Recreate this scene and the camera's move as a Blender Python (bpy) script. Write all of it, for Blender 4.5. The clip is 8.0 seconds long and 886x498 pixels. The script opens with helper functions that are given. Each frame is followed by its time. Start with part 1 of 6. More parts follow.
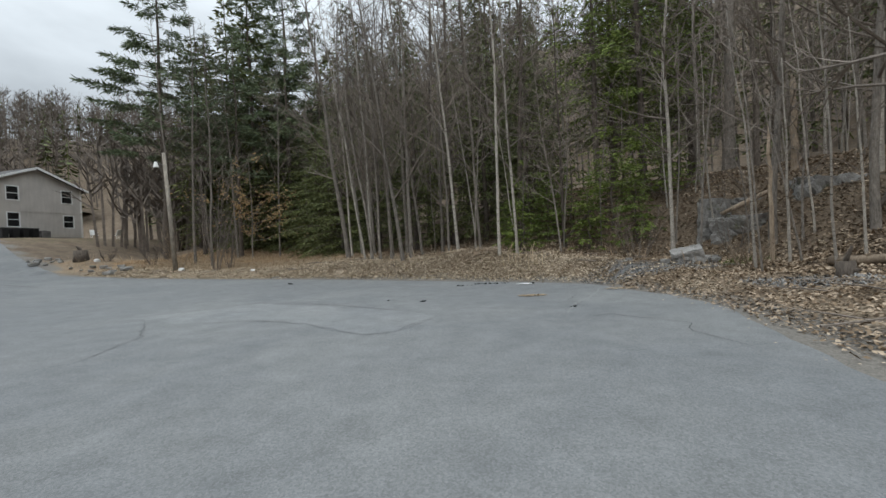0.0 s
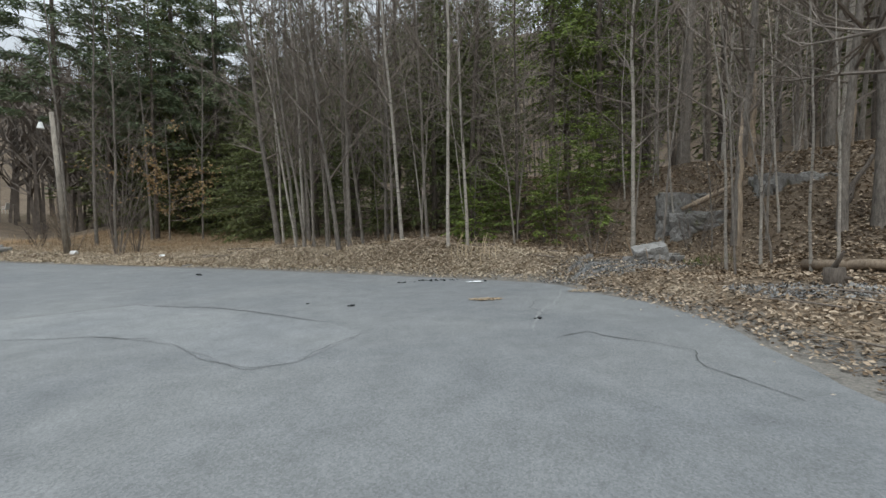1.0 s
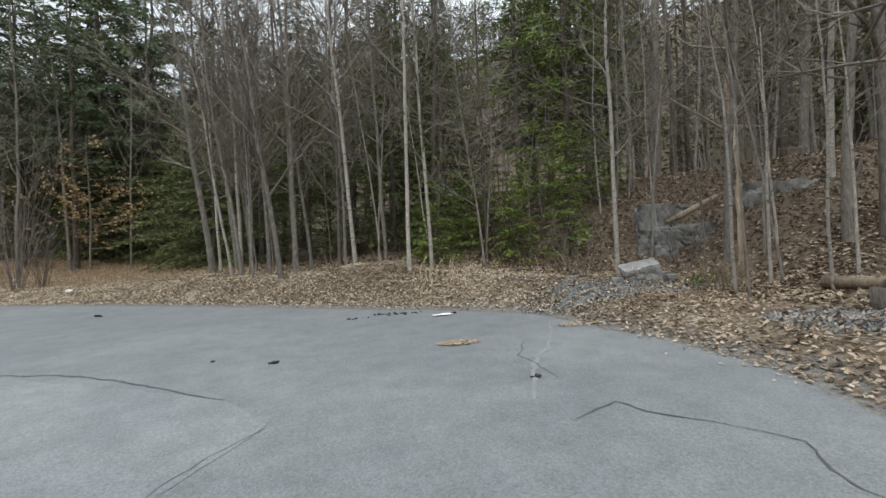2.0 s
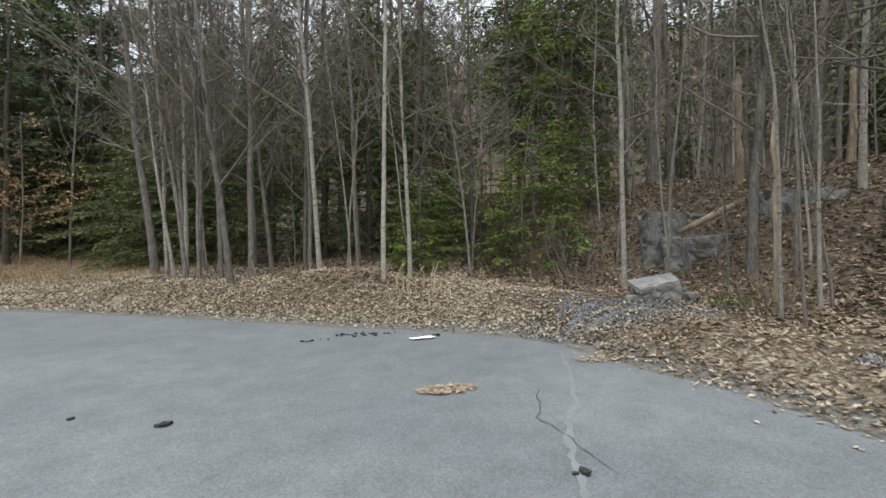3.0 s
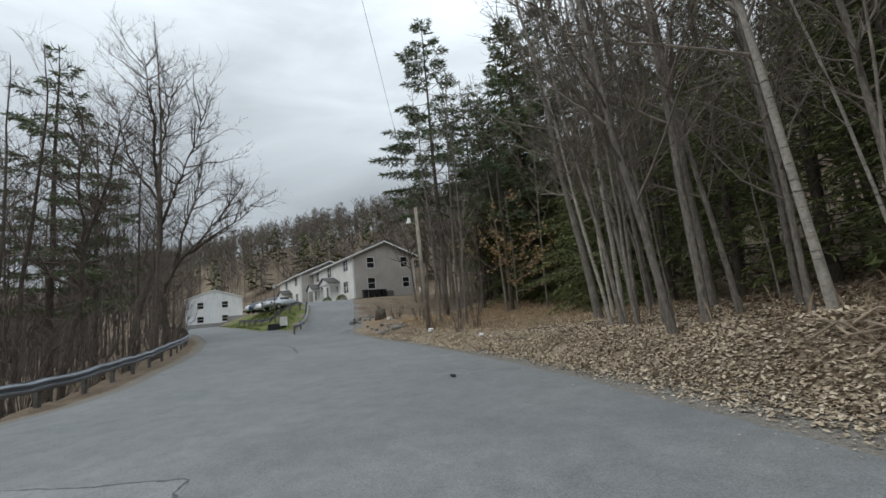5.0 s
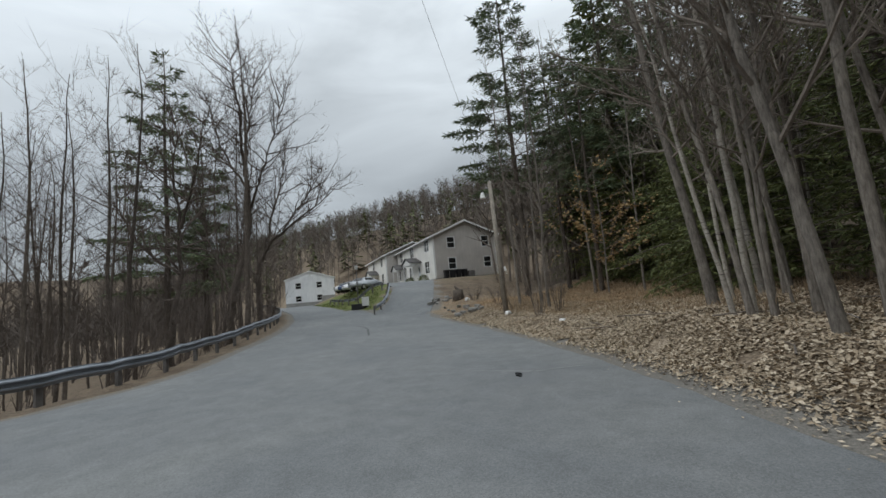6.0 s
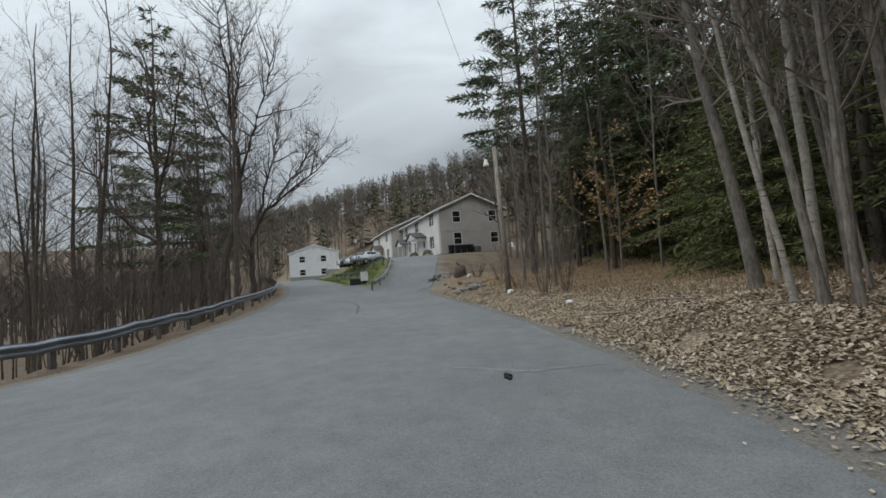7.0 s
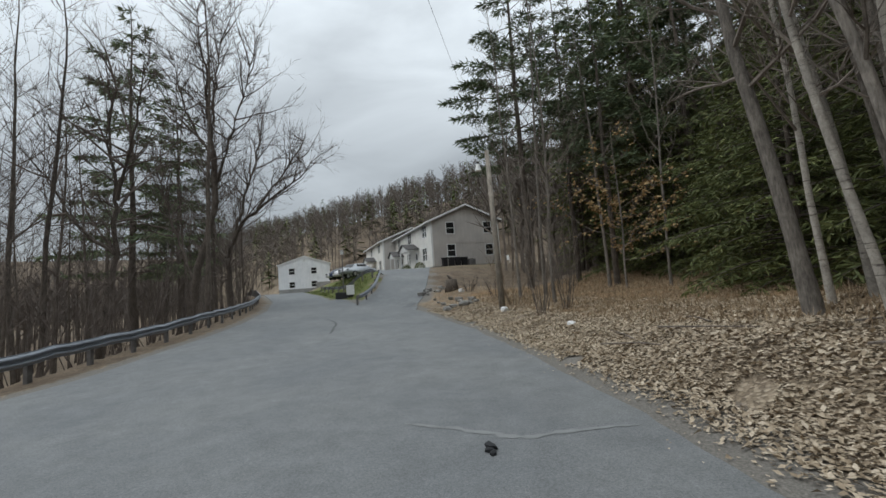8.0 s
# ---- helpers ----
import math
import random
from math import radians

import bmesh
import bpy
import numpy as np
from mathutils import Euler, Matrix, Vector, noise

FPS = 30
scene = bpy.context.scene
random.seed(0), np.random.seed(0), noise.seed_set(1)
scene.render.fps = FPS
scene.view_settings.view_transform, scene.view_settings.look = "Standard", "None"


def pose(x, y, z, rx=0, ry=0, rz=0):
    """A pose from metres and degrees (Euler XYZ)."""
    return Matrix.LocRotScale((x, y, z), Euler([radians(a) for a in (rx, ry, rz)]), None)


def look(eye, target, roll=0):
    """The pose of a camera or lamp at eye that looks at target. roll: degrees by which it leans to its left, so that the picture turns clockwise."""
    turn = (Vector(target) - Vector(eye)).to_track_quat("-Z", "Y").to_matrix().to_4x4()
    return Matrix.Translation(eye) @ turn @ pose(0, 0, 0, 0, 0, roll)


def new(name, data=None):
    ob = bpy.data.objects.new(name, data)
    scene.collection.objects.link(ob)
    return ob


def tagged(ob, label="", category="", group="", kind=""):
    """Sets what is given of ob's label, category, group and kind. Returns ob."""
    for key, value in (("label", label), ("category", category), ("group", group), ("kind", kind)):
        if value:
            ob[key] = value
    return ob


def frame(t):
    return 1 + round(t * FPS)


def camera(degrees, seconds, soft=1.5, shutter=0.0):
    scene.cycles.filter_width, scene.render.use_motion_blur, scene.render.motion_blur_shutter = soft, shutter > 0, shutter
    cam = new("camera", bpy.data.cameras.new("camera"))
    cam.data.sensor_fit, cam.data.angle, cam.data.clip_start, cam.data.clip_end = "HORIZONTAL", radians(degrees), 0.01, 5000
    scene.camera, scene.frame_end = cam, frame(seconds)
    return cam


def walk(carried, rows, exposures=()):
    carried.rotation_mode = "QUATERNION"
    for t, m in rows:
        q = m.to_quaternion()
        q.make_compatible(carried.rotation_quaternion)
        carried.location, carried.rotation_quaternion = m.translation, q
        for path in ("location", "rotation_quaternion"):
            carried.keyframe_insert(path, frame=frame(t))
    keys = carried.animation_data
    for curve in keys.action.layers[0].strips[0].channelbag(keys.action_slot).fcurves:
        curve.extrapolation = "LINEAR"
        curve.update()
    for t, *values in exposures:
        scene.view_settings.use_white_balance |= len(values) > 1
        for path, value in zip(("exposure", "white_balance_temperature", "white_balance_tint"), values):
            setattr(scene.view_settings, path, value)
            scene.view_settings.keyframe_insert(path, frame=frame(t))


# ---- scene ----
cam = camera(93.5, 8.0)
PATH = [
    (0, (0.619, 0.948, 1.27), (0.582, 2.948, 1.249), -2.5),
    (0.5, (0.743, 1.899, 1.305), (0.962, 3.887, 1.26), -1.9),
    (1, (0.826, 2.767, 1.352), (1.033, 4.754, 1.26), -0.8),
    (1.5, (0.95, 3.674, 1.406), (1.265, 5.649, 1.37), -2.0),
    (1.7, (1.03, 4.07, 1.399), (1.386, 6.038, 1.382), -2.6),
    (2.8, (1.289, 6.039, 1.418), (1.75, 7.985, 1.432), -0.5),
    (3, (1.366, 6.392, 1.427), (1.855, 8.332, 1.445), -0.5),
    (3.5, (1.588, 7.19, 1.472), (1.911, 9.164, 1.47), 0.1),
    (3.8, (1.566, 7.799, 1.442), (1.625, 9.798, 1.428), 0.8),
    (4, (1.521, 8.164, 1.486), (0.878, 10.058, 1.52), -0.0),
    (4.5, (1.417, 9.038, 1.556), (0.289, 10.67, 1.807), -4.1),
    (4.6, (1.355, 9.2, 1.544), (0.165, 10.784, 1.818), -4.7),
    (5, (1.18, 9.901, 1.527), (-0.196, 11.325, 1.81), -5.5),
    (5.2, (1.069, 10.239, 1.530), (-0.395, 11.577, 1.790), -5.5),
    (6.3, (-0.037, 11.891, 1.593), (-1.711, 12.966, 1.802), -5.1),
    (6.5, (-0.287, 12.194, 1.596), (-1.97, 13.26, 1.777), -4.9),
    (7, (-0.941, 12.985, 1.544), (-2.629, 14.051, 1.659), -4.4),
    (7.5, (-1.655, 13.721, 1.577), (-3.288, 14.871, 1.687), -3.6),
    (8, (-2.286, 14.326, 1.604), (-3.959, 15.407, 1.778), -4.1),
]
walk(cam, [(t, look(eye, target, roll)) for t, eye, target, roll in PATH],
     exposures=[(0.0, 0.2), (1.5, 0.42), (3.5, 0.58), (4.0, 0.35), (4.5, 0.1), (5.0, -0.08), (6.5, -0.22), (7.5, -0.1), (8.0, -0.12)])

# ---------------------------------------------------------------- sky and light
SUN_UP, SUN_ROUND = 48.0, 200.0
world = bpy.data.worlds.new("overcast_sky")
scene.world = world
world.use_nodes = True
wn, wl = world.node_tree.nodes, world.node_tree.links
wn.clear()


def wnode(kind, **values):
    n = wn.new(kind)
    for key, value in values.items():
        n.inputs[key].default_value = value
    return n


sky = wn.new("ShaderNodeTexSky")
sky.sky_type, sky.sun_disc = "NISHITA", False
sky.sun_elevation, sky.sun_rotation = radians(SUN_UP), radians(SUN_ROUND)
sky_level = wn.new("ShaderNodeVectorMath")
sky_level.operation = "SCALE"
sky_level.inputs["Scale"].default_value = 0.10
wl.new(sky.outputs["Color"], sky_level.inputs[0])
place = wn.new("ShaderNodeTexCoord")
split = wn.new("ShaderNodeSeparateXYZ")
wl.new(place.outputs["Generated"], split.inputs[0])
# a closed cloud deck, three times as bright overhead as at the horizon
rise = wn.new("ShaderNodeMapRange")
rise.inputs["From Min"].default_value, rise.inputs["From Max"].default_value = 0.0, 1.0
rise.inputs["To Min"].default_value, rise.inputs["To Max"].default_value = 0.44, 2.6
curve = wn.new("ShaderNodeMath")
curve.operation = "POWER"
curve.inputs[1].default_value = 2.0
above = wn.new("ShaderNodeMath")
above.operation = "MAXIMUM"
above.inputs[1].default_value = 0.0
wl.new(split.outputs["Z"], above.inputs[0])
wl.new(above.outputs[0], curve.inputs[0])
wl.new(curve.outputs[0], rise.inputs["Value"])
flat = wn.new("ShaderNodeMapping")
flat.inputs["Scale"].default_value = (1.0, 1.0, 3.2)
wl.new(place.outputs["Generated"], flat.inputs["Vector"])
cloud = wnode("ShaderNodeTexNoise", Scale=2.3, Detail=6.0, Roughness=0.5, Distortion=0.35)
wl.new(flat.outputs[0], cloud.inputs["Vector"])
lump = wn.new("ShaderNodeMapRange")
lump.inputs["From Min"].default_value, lump.inputs["From Max"].default_value = 0.32, 0.68
lump.inputs["To Min"].default_value, lump.inputs["To Max"].default_value = 0.80, 1.22
wl.new(cloud.outputs["Fac"], lump.inputs["Value"])
times = wn.new("ShaderNodeMath")
times.operation = "MULTIPLY"
wl.new(rise.outputs[0], times.inputs[0])
wl.new(lump.outputs[0], times.inputs[1])
grey = wn.new("ShaderNodeVectorMath")
grey.operation = "SCALE"
grey.inputs[0].default_value = (0.905, 0.99, 1.05)
wl.new(times.outputs[0], grey.inputs["Scale"])
blend = wn.new("ShaderNodeMix")
blend.data_type = "RGBA"
blend.inputs["Factor"].default_value = 0.88
wl.new(sky_level.outputs[0], blend.inputs["A"])
wl.new(grey.outputs[0], blend.inputs["B"])
back = wnode("ShaderNodeBackground", Strength=1.0)
wl.new(blend.outputs["Result"], back.inputs["Color"])
wl.new(back.outputs[0], wn.new("ShaderNodeOutputWorld").inputs[0])

sun = new("sun", bpy.data.lights.new("sun", "SUN"))
sun.data.energy, sun.data.angle, sun.data.color = 0.7, radians(25), (1.0, 0.98, 0.94)
az, el = radians(SUN_ROUND), radians(SUN_UP)
sun.matrix_world = look((0, 0, 60), (-60 * math.sin(az) * math.cos(el), -60 * math.cos(az) * math.cos(el), 60 - 60 * math.sin(el)))

# ---------------------------------------------------------------- materials


class Shade:
    """A principled material with short ways to add noise, ramps and bump."""

    def __init__(self, name, rough=0.85, metal=0.0, spec=0.3):
        self.m = bpy.data.materials.new(name)
        self.m.use_nodes = True
        self.t = self.m.node_tree
        self.b = self.t.nodes["Principled BSDF"]
        self.b.inputs["Roughness"].default_value = rough
        self.b.inputs["Metallic"].default_value = metal
        self.b.inputs["Specular IOR Level"].default_value = spec
        self.where = None

    def node(self, kind, **values):
        n = self.t.nodes.new(kind)
        for key, value in values.items():
            n.inputs[key].default_value = value
        return n

    def wire(self, a, b):
        self.t.links.new(a, b)

    def at(self, scale=(1, 1, 1), world=False):
        key = "Position" if world else "Object"
        src = self.node("ShaderNodeNewGeometry" if world else "ShaderNodeTexCoord").outputs[key]
        mp = self.node("ShaderNodeMapping")
        mp.inputs["Scale"].default_value = scale
        self.wire(src, mp.inputs["Vector"])
        return mp.outputs[0]

    def noise(self, at, scale, detail=4.0, rough=0.55, distort=0.0):
        n = self.node("ShaderNodeTexNoise", Scale=scale, Detail=detail, Roughness=rough, Distortion=distort)
        self.wire(at, n.inputs["Vector"])
        return n.outputs["Fac"]

    def cells(self, at, scale, feature="F1", out="Distance", random=1.0):
        n = self.node("ShaderNodeTexVoronoi", Scale=scale, Randomness=random)
        n.feature = feature
        self.wire(at, n.inputs["Vector"])
        return n.outputs[out]

    def ramp(self, fac, *stops):
        r = self.node("ShaderNodeValToRGB")
        while len(r.color_ramp.elements) < len(stops):
            r.color_ramp.elements.new(0.5)
        for e, (at, colour) in zip(r.color_ramp.elements, stops):
            e.position, e.color = at, (*colour, 1) if len(colour) == 3 else (colour[0],) * 3 + (1,)
        self.wire(fac, r.inputs[0])
        return r.outputs[0]

    def mix(self, fac, a, b, how="MIX"):
        n = self.node("ShaderNodeMix")
        n.data_type, n.blend_type = "RGBA", how
        for value, key in ((fac, "Factor"), (a, "A"), (b, "B")):
            socket = n.inputs[key] if key == "Factor" else [s for s in n.inputs if s.name == key and s.type == "RGBA"][0]
            if isinstance(value, (int, float)):
                socket.default_value = value if key == "Factor" else (value,) * 3 + (1,)
            elif isinstance(value, tuple):
                socket.default_value = (*value, 1)
            else:
                self.wire(value, socket)
        return [s for s in n.outputs if s.type == "RGBA"][0]

    def attr(self, name):
        n = self.node("ShaderNodeAttribute")
        n.attribute_name = name
        return n.outputs["Fac"]

    def chance(self, island=False):
        return self.node("ShaderNodeNewGeometry").outputs["Random Per Island"] if island else self.node("ShaderNodeObjectInfo").outputs["Random"]

    def colour(self, c):
        if isinstance(c, tuple):
            self.b.inputs["Base Color"].default_value = (*c, 1)
        else:
            self.wire(c, self.b.inputs["Base Color"])
        return self

    def bump(self, height, depth=0.01, strength=0.6):
        n = self.node("ShaderNodeBump", Strength=strength, Distance=depth)
        self.wire(height, n.inputs["Height"])
        self.wire(n.outputs[0], self.b.inputs["Normal"])
        return self

    def rough(self, fac, lo, hi):
        n = self.node("ShaderNodeMapRange")
        n.inputs["To Min"].default_value, n.inputs["To Max"].default_value = lo, hi
        self.wire(fac, n.inputs["Value"])
        self.wire(n.outputs[0], self.b.inputs["Roughness"])
        return self


def make_asphalt(name, tone):
    s = Shade(name, 0.9, spec=0.25)
    w = s.at(world=True)
    grain = s.ramp(s.cells(w, 75, out="Color"), (0.0, (0.05,)), (1.0, (0.95,)))
    fine = s.ramp(s.noise(w, 240, 2), (0.3, (0.72,)), (0.7, (1.28,)))
    big = s.noise(w, 0.32, 5, 0.6, 0.6)
    mid = s.noise(w, 2.2, 5, 0.65)
    base = s.ramp(big, (0.3, tuple(tone * v for v in (0.87, 0.91, 0.94))), (0.52, tuple(tone * v for v in (1.0, 1.03, 1.035))), (0.72, tuple(tone * v for v in (1.16, 1.19, 1.17))))
    base = s.mix(0.45, base, s.ramp(mid, (0.3, (0.7,)), (0.7, (1.3,))), "MULTIPLY")
    base = s.mix(0.28, base, s.mix(1.0, grain, (1.9, 1.9, 1.9), "MULTIPLY"), "MULTIPLY")
    base = s.mix(0.85, base, fine, "MULTIPLY")
    # pale worn aggregate
    chips = s.ramp(s.cells(w, 42), (0.10, (1.0,)), (0.16, (0.0,)))
    base = s.mix(s.mix(0.36, 0.0, chips), base, (tone * 2.1, tone * 2.0, tone * 1.85))
    s.colour(base)
    return s.bump(s.noise(w, 130, 3), 0.004, 0.55).m


def make_ground():
    s = Shade("leaf_litter_ground", 0.95, spec=0.15)
    w = s.at(world=True)
    wobble = s.node("ShaderNodeTexNoise", Scale=7.0)
    s.wire(w, wobble.inputs["Vector"])
    bent = s.mix(0.06, w, wobble.outputs["Color"])
    tint = s.cells(bent, 24, out="Color")
    leaf = s.ramp(tint, (0.15, (0.13, 0.10, 0.07)), (0.4, (0.24, 0.19, 0.135)), (0.65, (0.33, 0.265, 0.19)), (0.9, (0.43, 0.355, 0.265)))
    gap = s.ramp(s.cells(bent, 24), (0.4, (1.0,)), (0.8, (0.5,)))
    leaf = s.mix(0.8, leaf, gap, "MULTIPLY")
    patch = s.noise(w, 0.55, 5, 0.6)
    leaf = s.mix(s.ramp(patch, (0.42, (0.0,)), (0.66, (0.75,))), leaf, s.ramp(s.noise(w, 9, 4), (0.3, (0.06, 0.045, 0.033)), (0.7, (0.16, 0.115, 0.08))))
    rough_edge = s.noise(w, 3.2, 5, 0.7)

    def region(name, soft=0.5):
        return s.ramp(s.mix(1.0, s.mix(soft, s.attr(name), rough_edge), 0.0, "ADD"), (0.42, (0.0,)), (0.56, (1.0,)))

    green = s.ramp(s.noise(w, 5.0, 6, 0.7), (0.3, (0.055, 0.07, 0.02)), (0.5, (0.10, 0.118, 0.036)), (0.72, (0.19, 0.165, 0.07)))
    straw = s.ramp(s.noise(w, 6, 6, 0.75), (0.28, (0.12, 0.075, 0.042)), (0.5, (0.26, 0.17, 0.095)), (0.75, (0.38, 0.28, 0.17)))
    stone = s.ramp(s.cells(w, 26, out="Color"), (0.2, (0.078, 0.079, 0.079)), (0.6, (0.165, 0.165, 0.163)), (0.95, (0.32, 0.32, 0.32)))
    stone = s.mix(s.ramp(s.noise(w, 2.5, 4), (0.5, (0.0,)), (0.62, (0.8,))), stone, leaf)
    grit = s.ramp(s.noise(w, 40, 4, 0.7), (0.3, (0.10, 0.095, 0.085)), (0.7, (0.23, 0.21, 0.185)))
    floor = s.ramp(s.noise(w, 1.4, 6, 0.7), (0.3, (0.06, 0.045, 0.034)), (0.6, (0.14, 0.105, 0.075)), (0.8, (0.22, 0.17, 0.12)))
    c = s.mix(region("woods"), leaf, s.mix(0.3, floor, leaf))
    c = s.mix(region("straw"), c, straw)
    c = s.mix(region("grit"), c, grit)
    c = s.mix(region("gravel"), c, stone)
    c = s.mix(region("lawn"), c, green)
    s.colour(c)
    return s.bump(s.cells(bent, 24), 0.015, 0.7).m


def make_leaf(name, lo, mid, hi):
    s = Shade(name, 0.8, spec=0.2)
    c = s.ramp(s.chance(True), (0.0, lo), (0.5, mid), (1.0, hi))
    s.colour(s.mix(0.5, c, s.ramp(s.noise(s.at(world=True), 45, 3), (0.3, (0.6,)), (0.7, (1.35,))), "MULTIPLY"))
    return s.m


def make_bark(name, dark, pale, stretch=5.0, marks=None):
    s = Shade(name, 0.92, spec=0.15)
    o = s.at((1, 1, 1 / stretch))
    grain = s.noise(o, 26, 6, 0.7, 0.4)
    c = s.ramp(grain, (0.3, dark), (0.72, pale))
    blotch = s.noise(s.at(), 2.2, 5, 0.65)
    c = s.mix(0.7, c, s.ramp(blotch, (0.32, (0.6, 0.6, 0.6)), (0.68, (1.3, 1.3, 1.26))), "MULTIPLY")
    if marks:
        band = s.noise(s.at((1.2, 1.2, 9)), 2.4, 5, 0.7)
        c = s.mix(s.ramp(band, (0.58, (0.0,)), (0.66, (0.85,))), c, marks)
    c = s.mix(0.8, c, s.ramp(s.chance(), (0.0, (0.72, 0.7, 0.68)), (1.0, (1.25, 1.22, 1.18))), "MULTIPLY")
    s.colour(c)
    return s.bump(grain, 0.012, 0.8).m


def make_needles(name, dark, mid, pale):
    s = Shade(name, 0.7, spec=0.25)
    c = s.ramp(s.chance(True), (0.0, dark), (0.55, mid), (1.0, pale))
    c = s.mix(0.7, c, s.ramp(s.noise(s.at(), 0.8, 4), (0.3, (0.65, 0.62, 0.6)), (0.7, (1.35, 1.35, 1.2))), "MULTIPLY")
    s.colour(s.mix(0.6, c, s.ramp(s.chance(), (0.0, (0.75, 0.78, 0.8)), (1.0, (1.25, 1.2, 1.05))), "MULTIPLY"))
    return s.m


def make_plain(name, colour, rough=0.6, metal=0.0, vary=0.2, scale=3.0, fine=60.0, spec=0.4, depth=0.002):
    s = Shade(name, rough, metal, spec)
    o = s.at(world=True)
    stain = s.noise(o, scale, 5, 0.6)
    c = s.ramp(stain, (0.3, tuple(v * (1 - vary) for v in colour)), (0.7, tuple(min(1, v * (1 + vary * 0.7)) for v in colour)))
    grain = s.noise(o, fine, 3)
    c = s.mix(0.35, c, s.ramp(grain, (0.3, (0.78,)), (0.7, (1.2,))), "MULTIPLY")
    s.colour(c).rough(stain, max(0, rough - 0.1), min(1, rough + 0.1))
    return s.bump(grain, depth, 0.4).m


def make_rock(name, tone, moss):
    s = Shade(name, 0.92, spec=0.2)
    o = s.at(world=True)
    c = s.ramp(s.noise(o, 1.6, 8, 0.68, 0.5), (0.3, tuple(tone * v for v in (0.5, 0.47, 0.43))), (0.55, tuple(tone * v for v in (1.0, 0.97, 0.92))), (0.78, tuple(tone * v for v in (1.5, 1.46, 1.36))))
    c = s.mix(0.5, c, s.ramp(s.noise(o, 24, 5, 0.7), (0.3, (0.6,)), (0.7, (1.4,))), "MULTIPLY")
    c = s.mix(s.ramp(s.noise(o, 2.7, 6, 0.7), (0.55, (0.0,)), (0.68, (moss,))), c, (0.11, 0.11, 0.05))
    s.colour(c)
    return s.bump(s.noise(o, 6, 9, 0.7), 0.06, 0.9).m


def make_siding(name, colour, course):
    s = Shade(name, 0.55, spec=0.35)
    o = s.at(world=True)
    c = s.ramp(s.noise(o, 0.7, 5, 0.6), (0.3, tuple(v * 0.86 for v in colour)), (0.7, tuple(min(0.9, v * 1.06) for v in colour)))
    s.colour(s.mix(0.3, c, s.ramp(s.noise(s.at((1, 1, 0.15), True), 4, 4), (0.35, (0.8,)), (0.65, (1.12,))), "MULTIPLY"))
    laps = s.node("ShaderNodeTexWave", Scale=1.0 / course * 0.5)
    laps.wave_type, laps.bands_direction, laps.wave_profile = "BANDS", "Z", "SAW"
    s.wire(o, laps.inputs["Vector"])
    return s.bump(laps.outputs["Fac"], 0.015, 0.6).m


ASPHALT = make_asphalt("weathered_asphalt", 0.165)
PATCHED = make_asphalt("patched_asphalt", 0.185)
DRIVEWAY = make_asphalt("drive_asphalt", 0.165)
TAR = make_plain("crack_dirt", (0.085, 0.086, 0.086), 0.95, vary=0.3, fine=90)
CRUMB = make_plain("broken_asphalt", (0.028, 0.029, 0.031), 0.95, vary=0.4, fine=80)
SCUFF = make_plain("pale_scuff", (0.205, 0.21, 0.207), 0.95, vary=0.15, fine=90)
GROUND = make_ground()
LITTER = make_leaf("dry_leaves", (0.24, 0.185, 0.125), (0.39, 0.315, 0.225), (0.56, 0.475, 0.365))
BROWN_LITTER = make_leaf("brown_forest_leaves", (0.10, 0.07, 0.045), (0.24, 0.175, 0.115), (0.48, 0.385, 0.285))
BEECH = make_leaf("clinging_beech_leaves", (0.22, 0.14, 0.06), (0.36, 0.24, 0.11), (0.47, 0.34, 0.18))
STRAW = make_leaf("dead_grass", (0.20, 0.145, 0.09), (0.35, 0.265, 0.17), (0.50, 0.40, 0.28))
WEED = make_leaf("reddish_weeds", (0.19, 0.135, 0.09), (0.31, 0.225, 0.15), (0.42, 0.32, 0.22))
GREEN = make_leaf("grass_blades", (0.045, 0.068, 0.016), (0.085, 0.118, 0.028), (0.16, 0.17, 0.055))
GREY_BARK = make_bark("grey_bark", (0.09, 0.08, 0.071), (0.31, 0.284, 0.258))
BIRCH_BARK = make_bark("pale_birch_bark", (0.24, 0.222, 0.20), (0.48, 0.45, 0.41), 1.5, (0.075, 0.065, 0.06))
DARK_BARK = make_bark("dark_bark", (0.05, 0.043, 0.038), (0.17, 0.145, 0.125))
TWIG = make_bark("grey_twigs", (0.12, 0.104, 0.09), (0.27, 0.235, 0.21))
DARK_TWIG = make_bark("dark_twigs", (0.075, 0.062, 0.055), (0.17, 0.143, 0.13))
FAR_TWIG = make_bark("hillside_twigs", (0.095, 0.082, 0.072), (0.185, 0.16, 0.145))
DEADWOOD = make_bark("weathered_deadwood", (0.17, 0.13, 0.095), (0.44, 0.36, 0.28), 8)
HEMLOCK = make_needles("hemlock_needles", (0.058, 0.072, 0.03), (0.108, 0.13, 0.05), (0.185, 0.20, 0.085))
YOUNG = make_needles("young_hemlock_needles", (0.068, 0.10, 0.022), (0.13, 0.178, 0.04), (0.205, 0.255, 0.075))
PINE = make_needles("pine_needles", (0.075, 0.105, 0.065), (0.135, 0.175, 0.105), (0.21, 0.25, 0.155))
ROCK = make_rock("grey_ledge", 0.25, 0.85)
BOULDER = make_rock("pale_boulder", 0.31, 0.12)
GRAVEL = make_leaf("crushed_stone", (0.10, 0.099, 0.096), (0.19, 0.188, 0.183), (0.34, 0.335, 0.32))
STEEL = make_plain("galvanised_steel", (0.22, 0.235, 0.26), 0.5, 0.45, 0.3, 1.2, 40)
